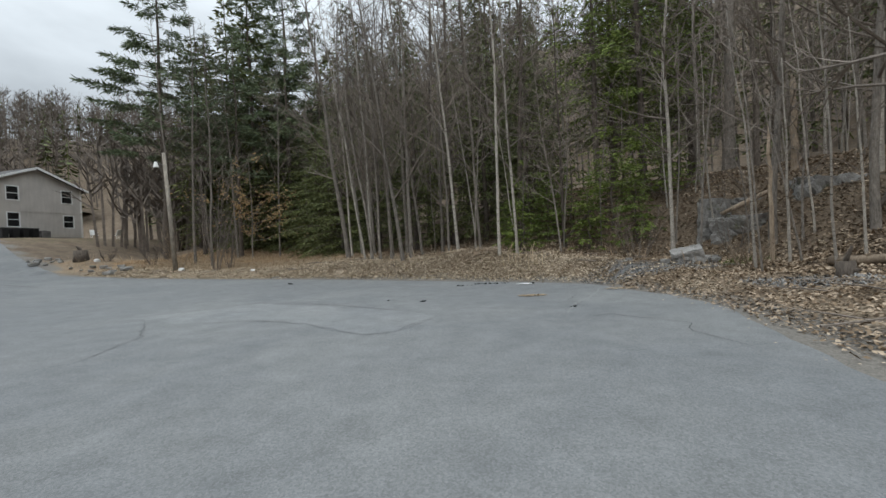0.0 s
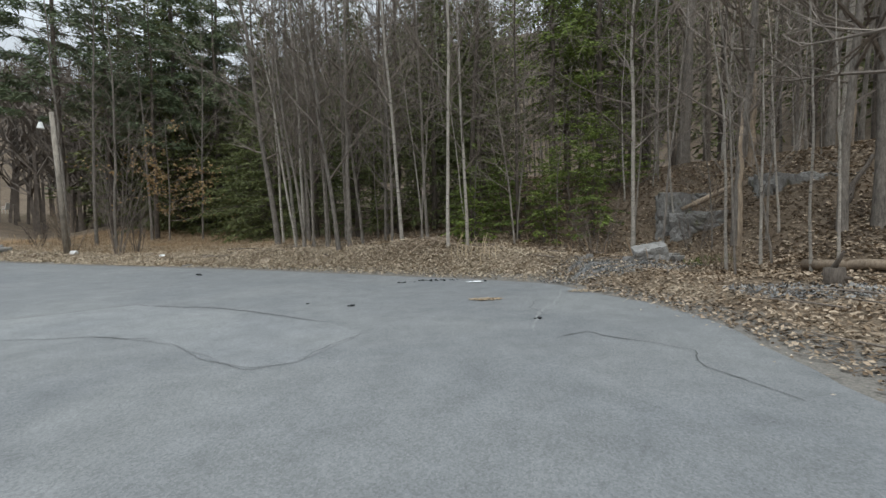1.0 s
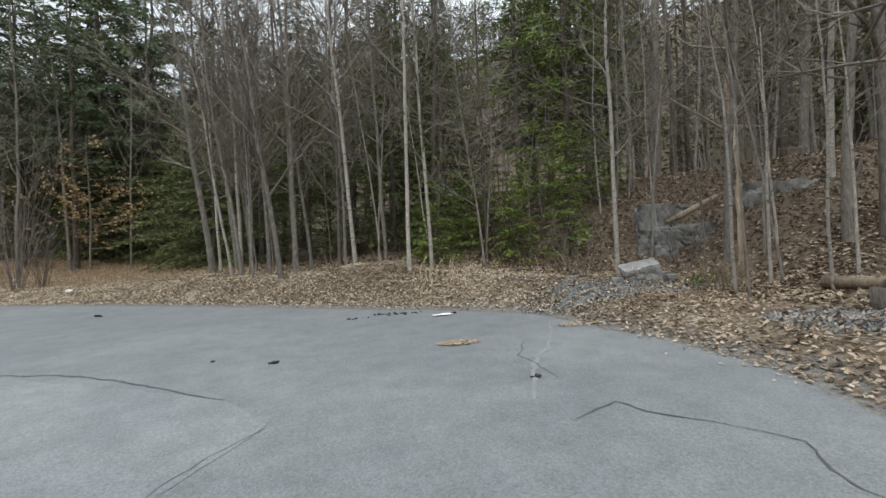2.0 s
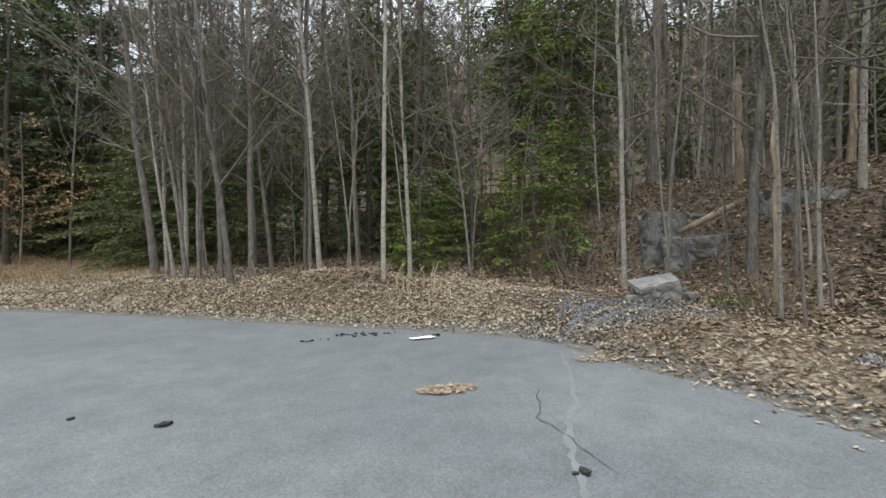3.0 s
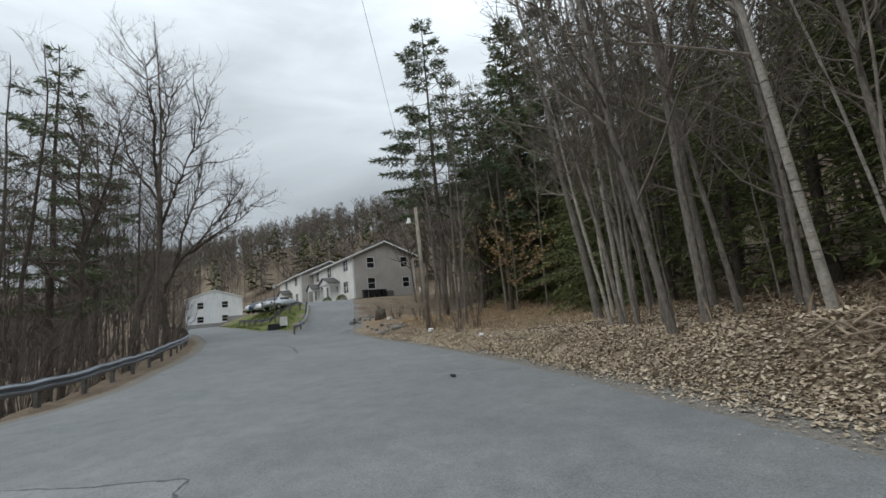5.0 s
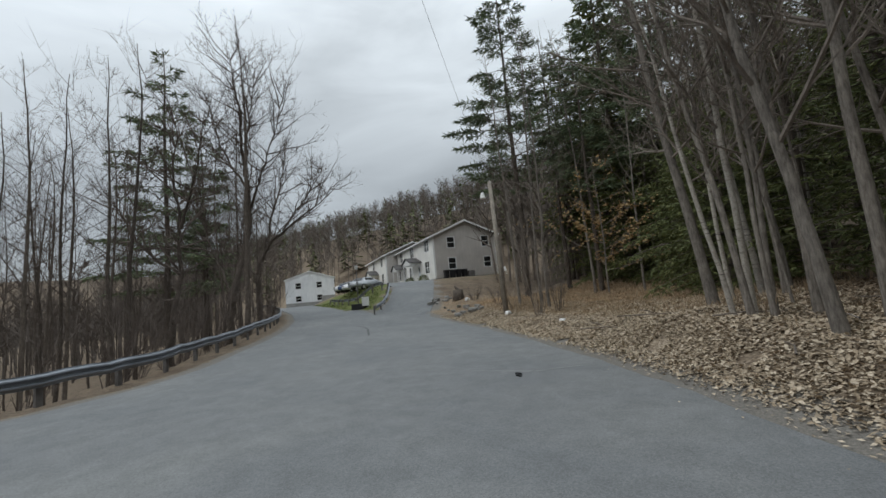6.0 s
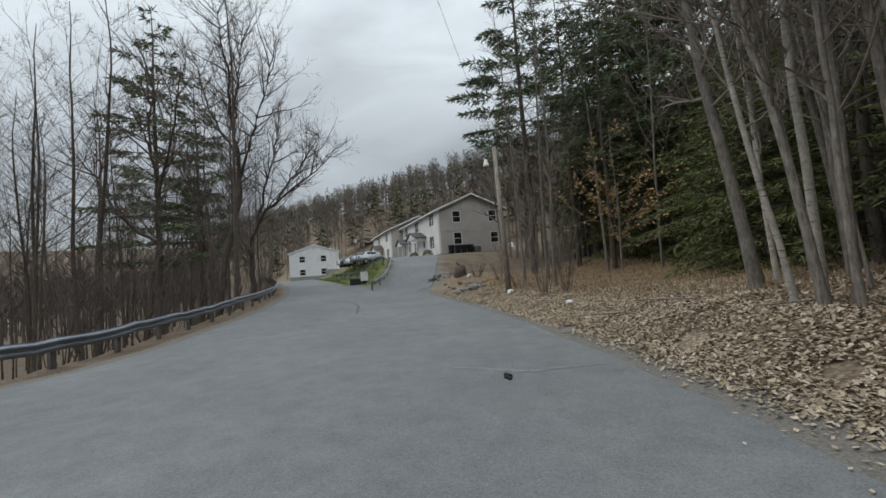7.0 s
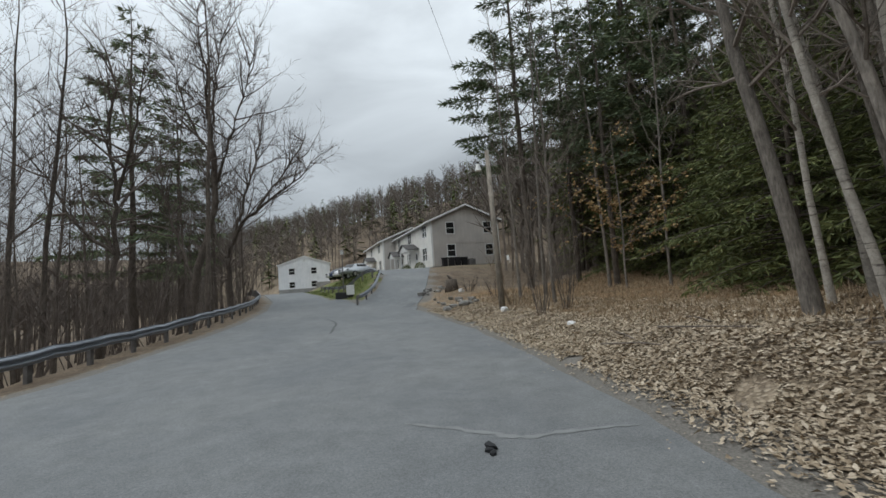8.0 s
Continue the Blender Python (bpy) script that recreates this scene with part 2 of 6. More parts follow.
POST = make_plain("rusted_post", (0.16, 0.15, 0.145), 0.8, 0.2, 0.4, 3, 40)
POLE = make_bark("pole_wood", (0.16, 0.14, 0.12), (0.36, 0.33, 0.29), 12)
WHITE = make_plain("white_plastic", (0.78, 0.78, 0.76), 0.45, vary=0.06)
PAPER = make_plain("white_paper", (0.82, 0.82, 0.82), 0.8, vary=0.05)
SIDING = make_siding("cream_siding", (0.83, 0.81, 0.765), 0.11)
GABLE = make_siding("taupe_siding", (0.53, 0.49, 0.45), 0.2)
SHED = make_siding("white_siding", (0.87, 0.88, 0.89), 0.11)
TRIM = make_plain("white_trim", (0.76, 0.76, 0.74), 0.5, vary=0.06)
SHINGLE = make_plain("dark_shingle", (0.085, 0.08, 0.078), 0.9, vary=0.3, scale=1.5, fine=14)
ROOFPALE = make_plain("pale_roof_metal", (0.55, 0.55, 0.54), 0.55, vary=0.1)
CONCRETE = make_plain("concrete", (0.33, 0.32, 0.30), 0.9, vary=0.25, scale=1.2)
BLACK = make_plain("black_plastic", (0.022, 0.022, 0.024), 0.5, vary=0.2)
DOORWHITE = make_plain("white_door", (0.72, 0.73, 0.73), 0.4, vary=0.06)
WIRE = make_plain("black_cable", (0.08, 0.08, 0.085), 0.6)
RUBBER = make_plain("tyre_rubber", (0.025, 0.025, 0.025), 0.85)
CHROME = make_plain("rim_metal", (0.5, 0.5, 0.5), 0.35, 0.8, 0.1)


def make_glass(name, tone):
    s = Shade(name, 0.06, spec=0.6)
    return s.colour(s.ramp(s.noise(s.at(world=True), 0.8, 2), (0.35, (tone * 0.7,) * 3), (0.65, (tone * 1.3,) * 3))).m


GLASS = make_glass("dark_window_glass", 0.02)
PAINTS = [make_plain("car_paint_" + n, c, 0.25, 0.2, 0.04, spec=0.6) for n, c in (("white", (0.72, 0.72, 0.73)), ("silver", (0.38, 0.40, 0.42)), ("blue", (0.05, 0.08, 0.16)), ("dark", (0.03, 0.032, 0.036)))]

# ---------------------------------------------------------------- small helpers


def mesh_data(name, verts, faces, material, soft=False):
    me = bpy.data.meshes.new(name)
    me.from_pydata([tuple(v) for v in verts], [], faces)
    me.materials.append(material)
    if soft:
        me.polygons.foreach_set("use_smooth", [True] * len(me.polygons))
    me.update()
    return me


def joined(name, verts, faces, material, parent=None, label="", soft=False):
    ob = new(name, mesh_data(name, verts, faces, material, soft))
    if parent:
        ob.parent = parent
    return tagged(ob, label)


def part(name, bm, material, parent=None, label="", soft=False):
    me = bpy.data.meshes.new(name)
    bmesh.ops.recalc_face_normals(bm, faces=bm.faces[:])
    bm.to_mesh(me)
    bm.free()
    me.materials.append(material)
    if soft:
        me.polygons.foreach_set("use_smooth", [True] * len(me.polygons))
    ob = new(name, me)
    if parent:
        ob.parent = parent
    return tagged(ob, label)


def thing(name, m, label, category, group="", kind=""):
    ob = new(name)
    ob.empty_display_size = 0.2
    ob.matrix_world = m
    return tagged(ob, label, category, group, kind)


def box(x0, y0, z0, x1, y1, z1, bevel=0.0, bm=None, m=None):
    out = bm or bmesh.new()
    t = Matrix.Translation(((x0 + x1) / 2, (y0 + y1) / 2, (z0 + z1) / 2)) @ Matrix.Diagonal((abs(x1 - x0), abs(y1 - y0), abs(z1 - z0), 1))
    made = bmesh.ops.create_cube(out, size=1, matrix=(m @ t) if m else t)
    if bevel:
        edges = {e for v in made["verts"] for e in v.link_edges}
        bmesh.ops.bevel(out, geom=list(edges), offset=bevel, segments=2, affect="EDGES", profile=0.6)
    return out


def rod(a, b, r0, r1=None, sides=10, bm=None):
    out = bm or bmesh.new()
    a, b = Vector(a), Vector(b)
    turn = (b - a).to_track_quat("Z", "Y").to_matrix().to_4x4()
    bmesh.ops.create_cone(out, cap_ends=True, segments=sides, radius1=r0, radius2=r0 if r1 is None else r1, depth=(b - a).length,
                          matrix=Matrix.Translation((a + b) / 2) @ turn)
    return out


def tube(V, F, pts, rads, sides):
    """Adds a tapered tube along pts to the vertex and face lists."""
    base, n = len(V), len(pts)
    for i in range(n):
        p, q = pts[max(i - 1, 0)], pts[min(i + 1, n - 1)]
        tx, ty, tz = q[0] - p[0], q[1] - p[1], q[2] - p[2]
        size = math.sqrt(tx * tx + ty * ty + tz * tz) or 1.0
        tx, ty, tz = tx / size, ty / size, tz / size
        if abs(tz) < 0.9:
            ax, ay, az = -ty, tx, 0.0
        else:
            ax, ay, az = tz, 0.0, -tx
        size = math.sqrt(ax * ax + ay * ay + az * az)
        ax, ay, az = ax / size, ay / size, az / size
        bx, by, bz = ty * az - tz * ay, tz * ax - tx * az, tx * ay - ty * ax
        x, y, z = pts[i]
        r = rads[i]
        for k in range(sides):
            c, s = r * COS[sides][k], r * SIN[sides][k]
            V.append((x + c * ax + s * bx, y + c * ay + s * by, z + c * az + s * bz))
    for i in range(n - 1):
        o = base + i * sides
        for k in range(sides):
            j = (k + 1) % sides
            F.append((o + k, o + j, o + sides + j, o + sides + k))
    F.append(tuple(base + (n - 1) * sides + k for k in range(sides)))


COS = {n: [math.cos(2 * math.pi * k / n) for k in range(n)] for n in range(3, 17)}
SIN = {n: [math.sin(2 * math.pi * k / n) for k in range(n)] for n in range(3, 17)}


def ground_at(x, y):
    return float(soil(x, y))

# ---------------------------------------------------------------- lie of the land
# the wooded edge of the asphalt, from behind the walker round to the mouth of the drive
EDGE = np.array([(1.5, -40), (2.3, -12), (2.9, -3), (3.6, 1.5), (4.3, 4.4), (4.8, 6.4), (5.08, 8.0), (5.05, 9.6), (4.75, 11.2),
                 (4.75, 12.4), (3.4, 13.45), (0.35, 15.35), (-2.25, 17.0), (-5.3, 18.85), (-8.4, 20.4), (-14, 23.0), (-18.5, 24.4), (-22.6, 25.6)])
# the valley edge of the road, along the guard rail
VALLEY = np.array([(-12.5, -40), (-10.0, -12), (-9.2, 0), (-9.8, 5), (-11.4, 9.3), (-13.1, 11.1), (-15.3, 12.55), (-18.2, 13.85),
                   (-21.2, 15.4), (-25.4, 17.2), (-32, 19.4), (-42, 21.6), (-58, 23.6), (-80, 25.5), (-110, 27)])
# the foot of the big hill, behind woods and houses
FOOT = np.array([(60, -60), (48, -10), (34, 34), (6, 54), (-24, 64), (-60, 66), (-95, 54), (-150, 34), (-230, 6), (-360, -60)])
# centre of the drive that climbs to the houses: x, y, half width
DRIVE = np.array([(-23.6, 22.2, 3.2), (-28.2, 26.3, 2.4), (-32.5, 29.6, 2.0), (-37.5, 32.8, 2.1), (-43, 35.2, 3.0), (-50, 36.8, 3.4), (-62, 39.3, 3.4)])

ROAD_NORTH = np.concatenate([EDGE, [(-26.5, 25.6), (-30, 24.9), (-36, 25.2), (-46, 27.0), (-60, 28.6), (-66, 31.0), (-90, 36)]])


def smooth(a, b, x):
    k = np.clip((x - a) / (b - a), 0, 1)
    return k * k * (3 - 2 * k)


def beside(line, x, y):
    """Distance from a polyline, above zero on the right-hand side of its run, and the run at the nearest point."""
    x, y = np.asarray(x, float), np.asarray(y, float)
    best, sign, run = np.full(x.shape, 1e9), np.ones(x.shape), np.zeros(x.shape)
    total = 0.0
    for (ax, ay), (bx, by) in zip(line[:-1, :2], line[1:, :2]):
        dx, dy = bx - ax, by - ay
        size = math.hypot(dx, dy)
        k = np.clip(((x - ax) * dx + (y - ay) * dy) / size ** 2, 0, 1)
        dist = np.hypot(x - ax - k * dx, y - ay - k * dy)
        near = dist < best - 1e-9
        best = np.where(near, dist, best)
        sign = np.where(near, np.where((x - ax) * dy - (y - ay) * dx > 0, 1, -1), sign)
        run = np.where(near, total + k * size, run)
        total += size
    return best * sign, run


def land(x, y):
    """Height of the ground, asphalt included."""
    x, y = np.asarray(x, float), np.asarray(y, float)
    road = 0.045 * np.log1p(np.exp(np.clip((-x - 15) / 1.5, -30, 30))) * 1.5
    road = np.minimum(road, 3.4)
    d, _ = beside(EDGE, x, y)
    out = np.maximum(d, 0) * smooth(-33, -22, x)
    right, left = smooth(4.2, 7.6, x), smooth(-3, -11, x)
    mid = 1 - right - left
    z = 0.7 * smooth(0.1, 2.0, out) * (mid + 0.3 * right + 0.25 * left)
    z = z + mid * (0.045 * np.maximum(out - 3, 0) + 0.15 * np.maximum(out - 9, 0) + 0.16 * np.clip(out - 5.5, 0, 9) * smooth(-3, 3, x))
    z = z + right * (0.04 * out + 1.5 * smooth(5.2, 8.2, out) * smooth(10.5, 14, y) + 0.2 * np.clip(out - 4.5, 0, 6) + 0.2 * np.clip(out - 8, 0, 3) + 0.045 * np.maximum(out - 11, 0) + 0.12 * np.maximum(out - 22, 0))
    z = z + left * (0.075 * np.maximum(out - 1, 0) + 0.10 * np.maximum(out - 10, 0))
    z = road + z
    # terrace of the houses and the drive up to it
    dd, run = beside(DRIVE[:, :2], x, y)
    up = 0.45 + 3.25 * smooth(3, 24, run)
    gap = np.abs(dd)
    pad = 3.65 * np.ones_like(x)
    terrace = smooth(-27, -39, x) * smooth(0, 1, (y - 26.5 + 0.12 * (x + 30)) / 6)
    z = z * (1 - terrace) + np.maximum(pad, z) * terrace
    bank = smooth(6.5, 2.6, gap) * smooth(2.0, 8.0, run)
    z = z * (1 - bank) + up * bank
    # the bank beside the drive on its wooded side
    z = z + 0.55 * np.exp(-((x + 25.5) / 3.4) ** 2 - ((y - 30.2) / 2.2) ** 2)
    # the hill
    f, _ = beside(FOOT, x, y)
    f = np.maximum(f, 0)
    z = z + 60 * (1 - np.exp(-(f / 92) ** 1.2))
    # the valley
    v, _ = beside(VALLEY, x, y)
    v = np.maximum(-v - 1.6, 0)
    z = z - 9 * (1 - np.exp(-v / 16))
    z = z + 11 * smooth(240, 700, v)
    return z


def soil(x, y):
    """The land with the small humps of unpaved ground and the brush heap."""
    x, y = np.asarray(x, float), np.asarray(y, float)
    bump = 0.05 * np.sin(1.9 * x + 1.3 * y + 0.7) * np.sin(1.1 * x - 2.3 * y) + 0.03 * np.sin(4.1 * x + 2.2 * y) * np.sin(3.3 * y - 1.7 * x) + 0.05 * np.sin(0.6 * x + 0.2) * np.sin(0.7 * y + 1)
    n, _ = beside(ROAD_NORTH, x, y)
    v, _ = beside(VALLEY, x, y)
    g, run = beside(DRIVE[:, :2], x, y)
    gap = np.where((run > 0.5) & (run < 40), np.maximum(np.abs(g) - 4.0, 0), 9)
    out = np.minimum(np.maximum(np.maximum(n, -v), 0), gap)
    k = smooth(0.2, 1.6, out)
    heap = 0.32 * np.exp(-((x - 0.9) / 1.7) ** 2 - ((y - 16.9) / 0.9) ** 2)
    return land(x, y) + k * (bump + heap)


# ---------------------------------------------------------------- ground, road, drive
def spaced(fine0, fine1, step, far, growth=1.22):
    mid = list(np.arange(fine0, fine1 + 1e-6, step))
    up, down, gap = [mid[-1]], [mid[0]], step
    while up[-1] < far:
        gap *= growth
        up.append(up[-1] + gap)
    gap = step
    while down[-1] > -far:
        gap *= growth
        down.append(down[-1] - gap)
    return np.array(down[:0:-1] + mid + up[1:])


def resample(line, count):
    line = np.asarray(line, float)
    # a soft curve through the corner points
    run = np.concatenate([[0], np.cumsum(np.hypot(*np.diff(line[:, :2], axis=0).T))])
    at = np.linspace(0, run[-1], count)
    out = np.stack([np.interp(at, run, line[:, k]) for k in range(line.shape[1])], 1)
    for _ in range(3):
        out[1:-1] = 0.25 * out[:-2] + 0.5 * out[1:-1] + 0.25 * out[2:]
    return out


def ribbon(name, left, right, across, lift, material, label, category, ragged=0.0):
    """A strip of paving between two edge lines, laid on the land, with a small edge face."""
    n = len(left)
    rng = np.random.RandomState(5)
    wob = np.convolve(rng.normal(0, 1, n + 4), np.ones(5) / 5, "valid") * ragged
    side = (right - left) / np.hypot(*(right - left).T)[:, None]
    right = right + side * wob[:, None]
    ks = np.linspace(0, 1, across)
    X = left[:, None, 0] + (right - left)[:, None, 0] * ks
    Y = left[:, None, 1] + (right - left)[:, None, 1] * ks
    Z = land(X, Y) + lift
    V = [(x, y, z) for x, y, z in zip(X.ravel(), Y.ravel(), Z.ravel())]
    F = []
    for i in range(n - 1):
        for j in range(across - 1):
            o = i * across + j
            F.append((o, o + 1, o + across + 1, o + across))
    base = len(V)
    rim = [i * across for i in range(n)] + [i * across + across - 1 for i in range(n)]
    for k in rim:
        V.append((V[k][0], V[k][1], V[k][2] - 0.12))
    for i in range(n - 1):
        F.append((rim[i], rim[i + 1], base + i + 1, base + i))
        F.append((rim[n + i + 1], rim[n + i], base + n + i, base + n + i + 1))
    return tagged(joined(name, V, F, material, soft=False), label, category, kind="structure")


road = ribbon("road", resample(VALLEY, 420), resample(ROAD_NORTH, 420), 46, 0.0, ASPHALT, "grey weathered asphalt road and turning area", "road", 0.16)
drive_line = resample(DRIVE, 90)
along = np.gradient(drive_line[:, :2], axis=0)
along /= np.hypot(*along.T)[:, None]
sideways = np.stack([-along[:, 1], along[:, 0]], 1) * drive_line[:, 2:3]
drive = ribbon("driveway", drive_line[:, :2] + sideways, drive_line[:, :2] - sideways, 12, 0.005, DRIVEWAY, "asphalt drive climbing to the houses", "driveway", 0.08)

gx, gy = spaced(-24, 17, 0.33, 1400), spaced(-2, 36, 0.33, 1400)
GX, GY = np.meshgrid(gx, gy)
GZ = soil(GX, GY)
d_edge, _ = beside(EDGE, GX, GY)
d_val, _ = beside(VALLEY, GX, GY)
north, _ = beside(ROAD_NORTH, GX, GY)
d_drive, run_drive = beside(DRIVE[:, :2], GX, GY)
half_drive = np.interp(run_drive, np.linspace(0, run_drive.max(), len(DRIVE)), DRIVE[:, 2])
paved = ((north < -0.35) & (d_val > 0.35)) | ((np.abs(d_drive) < half_drive - 0.3) & (run_drive > 0.5))
GZ = np.where(paved, GZ - 0.16, GZ - 0.015)
cols = len(gx)
faces = [(i * cols + j, i * cols + j + 1, (i + 1) * cols + j + 1, (i + 1) * cols + j) for i in range(len(gy) - 1) for j in range(cols - 1)]
ground = joined("ground", np.stack([GX, GY, GZ], -1).reshape(-1, 3), faces, GROUND, soft=True)
tagged(ground, "leaf-covered forest ground with lawn and gravel patches", "ground", kind="structure")
lawn = (d_drive < 0) * smooth(-26.5, -29, GX) * smooth(-0.2, 0.6, north) * smooth(-75, -60, GX) * smooth(47, 40, GY)
lawn = np.maximum(lawn, 0.36 * smooth(-31, -37, GX) * smooth(33.5, 36, GY) * smooth(60, 50, GY) * smooth(-80, -70, GX))
lawn *= smooth(0.2, 1.0, np.abs(d_drive) - half_drive)
straw = smooth(-3.5, -6.5, GX) * smooth(2.0, 4.2, d_edge) * smooth(17, 11, d_edge) * smooth(-26, -20, GX)
straw = np.maximum(straw, 0.42 * smooth(-18, -22, GX) * smooth(0.6, 1.6, d_edge) * smooth(9, 5, d_edge) * smooth(-31, -28, GX))
gravel = np.exp(-((GX - 6.6) / 1.7) ** 2 - ((GY - 12.9) / 1.0) ** 2) * 1.15 + np.exp(-((GX - 7.3) / 1.0) ** 2 - ((GY - 8.9) / 0.9) ** 2)
grit = smooth(1.0, 0.4, np.abs(north)) * 0.85 + smooth(0.8, 0.3, np.abs(d_val)) * 0.8 + 0.8 * smooth(1.1, 0.3, np.abs(np.abs(d_drive) - half_drive)) * smooth(2, 5, run_drive)
woods = smooth(6, 11, d_edge) + smooth(0.2, 0.9, -d_val) + smooth(4.5, 7, GX) * smooth(3, 6, d_edge)
for name, field in (("lawn", lawn), ("straw", straw), ("gravel", gravel), ("grit", grit), ("woods", woods)):
    ground.data.attributes.new(name, "FLOAT", "POINT").data.foreach_set("value", np.clip(field, 0, 1).ravel().astype(np.float32))


def strip(name, pts, width, material, label, lift=0.006, seed=1):
    """A crack or worn line on the asphalt: a thin uneven band."""
    rng = np.random.RandomState(seed)
    pts = np.asarray(pts, float)
    run = np.concatenate([[0], np.cumsum(np.hypot(*np.diff(pts, axis=0).T))])
    n = max(6, int(run[-1] / 0.07))
    at = np.linspace(0, run[-1], n)
    p = np.stack([np.interp(at, run, pts[:, k]) for k in (0, 1)], 1)
    p[1:-1] += np.cumsum(rng.normal(0, 0.02, (n - 2, 2)), 0) * np.sin(np.linspace(0, math.pi, n - 2))[:, None]
    t = np.gradient(p, axis=0)
    t /= np.hypot(*t.T)[:, None] + 1e-9
    s = np.stack([-t[:, 1], t[:, 0]], 1) * (width * (0.35 + rng.rand(n)))[:, None] * np.sin(np.linspace(0.15, math.pi - 0.15, n))[:, None] ** 0.5
    V = []
    for q, o in zip(p, s):
        for e in (q + o, q - o):
            V.append((e[0], e[1], ground_at(*e) + lift))
    F = [(2 * i, 2 * i + 1, 2 * i + 3, 2 * i + 2) for i in range(n - 1)]
    return joined(name, V, F, material, road, label)


PATCH = [(-6.2, 9.6), (-4.15, 11.25), (-2.0, 10.05), (-0.25, 9.05), (0.3, 8.25), (-0.25, 7.15), (-0.7, 7.05), (-1.3, 7.5), (-1.95, 8.1), (-2.9, 8.6), (-4.6, 8.75)]
bm = bmesh.new()
outline = []
for (ax, ay), (bx, by) in zip(PATCH, PATCH[1:] + PATCH[:1]):
    for k in range(10):
        x, y = ax + (bx - ax) * k / 10, ay + (by - ay) * k / 10
        x, y = x + noise.noise((x * 2, y * 2, 1)) * 0.1, y + noise.noise((x * 2, y * 2, 9)) * 0.1
        outline.append(bm.verts.new((x, y, ground_at(x, y) + 0.004)))
bm.faces.new(outline)
part("patch", bm, PATCHED, road, "paler worn patch in the asphalt")
for i, (pts, width) in enumerate((
        ([(-6.2, 9.6), (-4.15, 11.25), (-2.0, 10.05), (-0.25, 9.05)], 0.02),
        ([(-0.25, 7.15), (-0.7, 7.05), (-1.3, 7.5), (-1.95, 8.1)], 0.005), ([(0.3, 8.25), (-0.25, 7.15)], 0.006), ([(-2.4, 8.45), (-3.2, 8.65)], 0.016),
        ([(2.75, 7.7), (3.28, 7.96), (3.43, 7.57), (3.7, 7.35)], 0.012), ([(3.7, 7.35), (4.0, 6.92), (3.77, 6.42), (3.9, 5.6)], 0.008),
        ([(3.4, 10.4), (2.95, 9.6), (3.1, 8.7)], 0.008), ([(-5.6, 9.2), (-4.4, 7.6), (-4.1, 6.0)], 0.009), ([(-17.5, 19.0), (-20.6, 20.2), (-23.0, 20.6)], 0.06))):
    strip("crack", pts, width, TAR, "dark crack" if i == 0 else "", seed=i)
strip("scuff", [(4.36, 11.6), (3.7, 10.3), (2.95, 9.0), (2.6, 8.2)], 0.038, SCUFF, "pale scuff line", 0.005, 21)
strip("scuff", [(-6.9, 16.6), (-5.8, 17.4), (-5.05, 18.4)], 0.05, SCUFF, "pale scuff line", 0.005, 22)


def scatter(name, count, where, size, material, label, category, seed, curl=0.27, lift=0.0, long=1.5):
    """Many small curled flakes lying on the ground, as one mesh."""
    rng = np.random.RandomState(seed)
    xs, ys = where(rng, count)
    zs = soil(xs, ys) + lift + 0.006
    V, F = [], []
    for x, y, z, a, s, tx, ty in zip(xs, ys, zs, rng.rand(len(xs)) * 6.283, size * (0.55 + 0.9 * rng.rand(len(xs))), rng.normal(0, curl, len(xs)), rng.normal(0, curl, len(xs))):
        c, q = math.cos(a) * s, math.sin(a) * s
        o = len(V)
        up = 0.01 + abs(tx) * 0.45 * s
        V += [(x + c * long * 0.5, y + q * long * 0.5, z + up + tx * s * 0.5), (x - q * 0.4, y + c * 0.4, z + up + ty * s * 0.4 + 0.25 * s * abs(ty)),
              (x - c * long * 0.5, y - q * long * 0.5, z + up - tx * s * 0.5), (x + q * 0.4, y - c * 0.4, z + up - ty * s * 0.4 + 0.25 * s * abs(ty))]
        F += [(o, o + 1, o + 2), (o, o + 2, o + 3)]
    return tagged(joined(name, V, F, material), label, category, kind="stuff")


EDGE_LONG = resample(EDGE, 600)
EDGE_SIDE = np.gradient(EDGE_LONG, axis=0)
EDGE_SIDE = np.stack([EDGE_SIDE[:, 1], -EDGE_SIDE[:, 0]], 1) / np.hypot(*EDGE_SIDE.T)[:, None]


def edge_band(first, last, spread, offset=0.0):
    """Points beside the wooded edge, denser near it."""
    def pick(rng, count):
        i = rng.randint(int(first * 599), int(last * 599), count)
        d = offset + spread * rng.rand(count) ** 1.25 + rng.normal(0, 0.13, count)
        p = EDGE_LONG[i] + EDGE_SIDE[i] * d[:, None] + rng.normal(0, 0.05, (count, 2))
        keep = noise_mask(p, 0.9, 0.62)
        return p[keep, 0], p[keep, 1]
    return pick


def noise_mask(p, scale, low):
    return np.array([noise.noise((x * scale, y * scale, 5.5)) > -low for x, y in p])


scatter("fallen_leaves", 90000, edge_band(0.63, 0.995, 5.8, 0.42), 0.044, LITTER, "dry tan leaves heaped along the asphalt edge", "leaves", 11, 0.42)
scatter("fallen_leaves", 60000, edge_band(0.66, 0.86, 5.0, 0.45), 0.036, LITTER, "small dry tan leaves packed between larger ones", "leaves", 21, 0.3)
scatter("fallen_leaves", 50000, edge_band(0.40, 0.64, 5.5, 0.30), 0.042, BROWN_LITTER, "brown and tan leaves spread below the ledge", "leaves", 18, 0.38)
scatter("fallen_leaves", 24000, edge_band(0.40, 0.82, 13, 1.6), 0.056, BROWN_LITTER, "brown leaf litter under the bare trees", "leaves", 12)


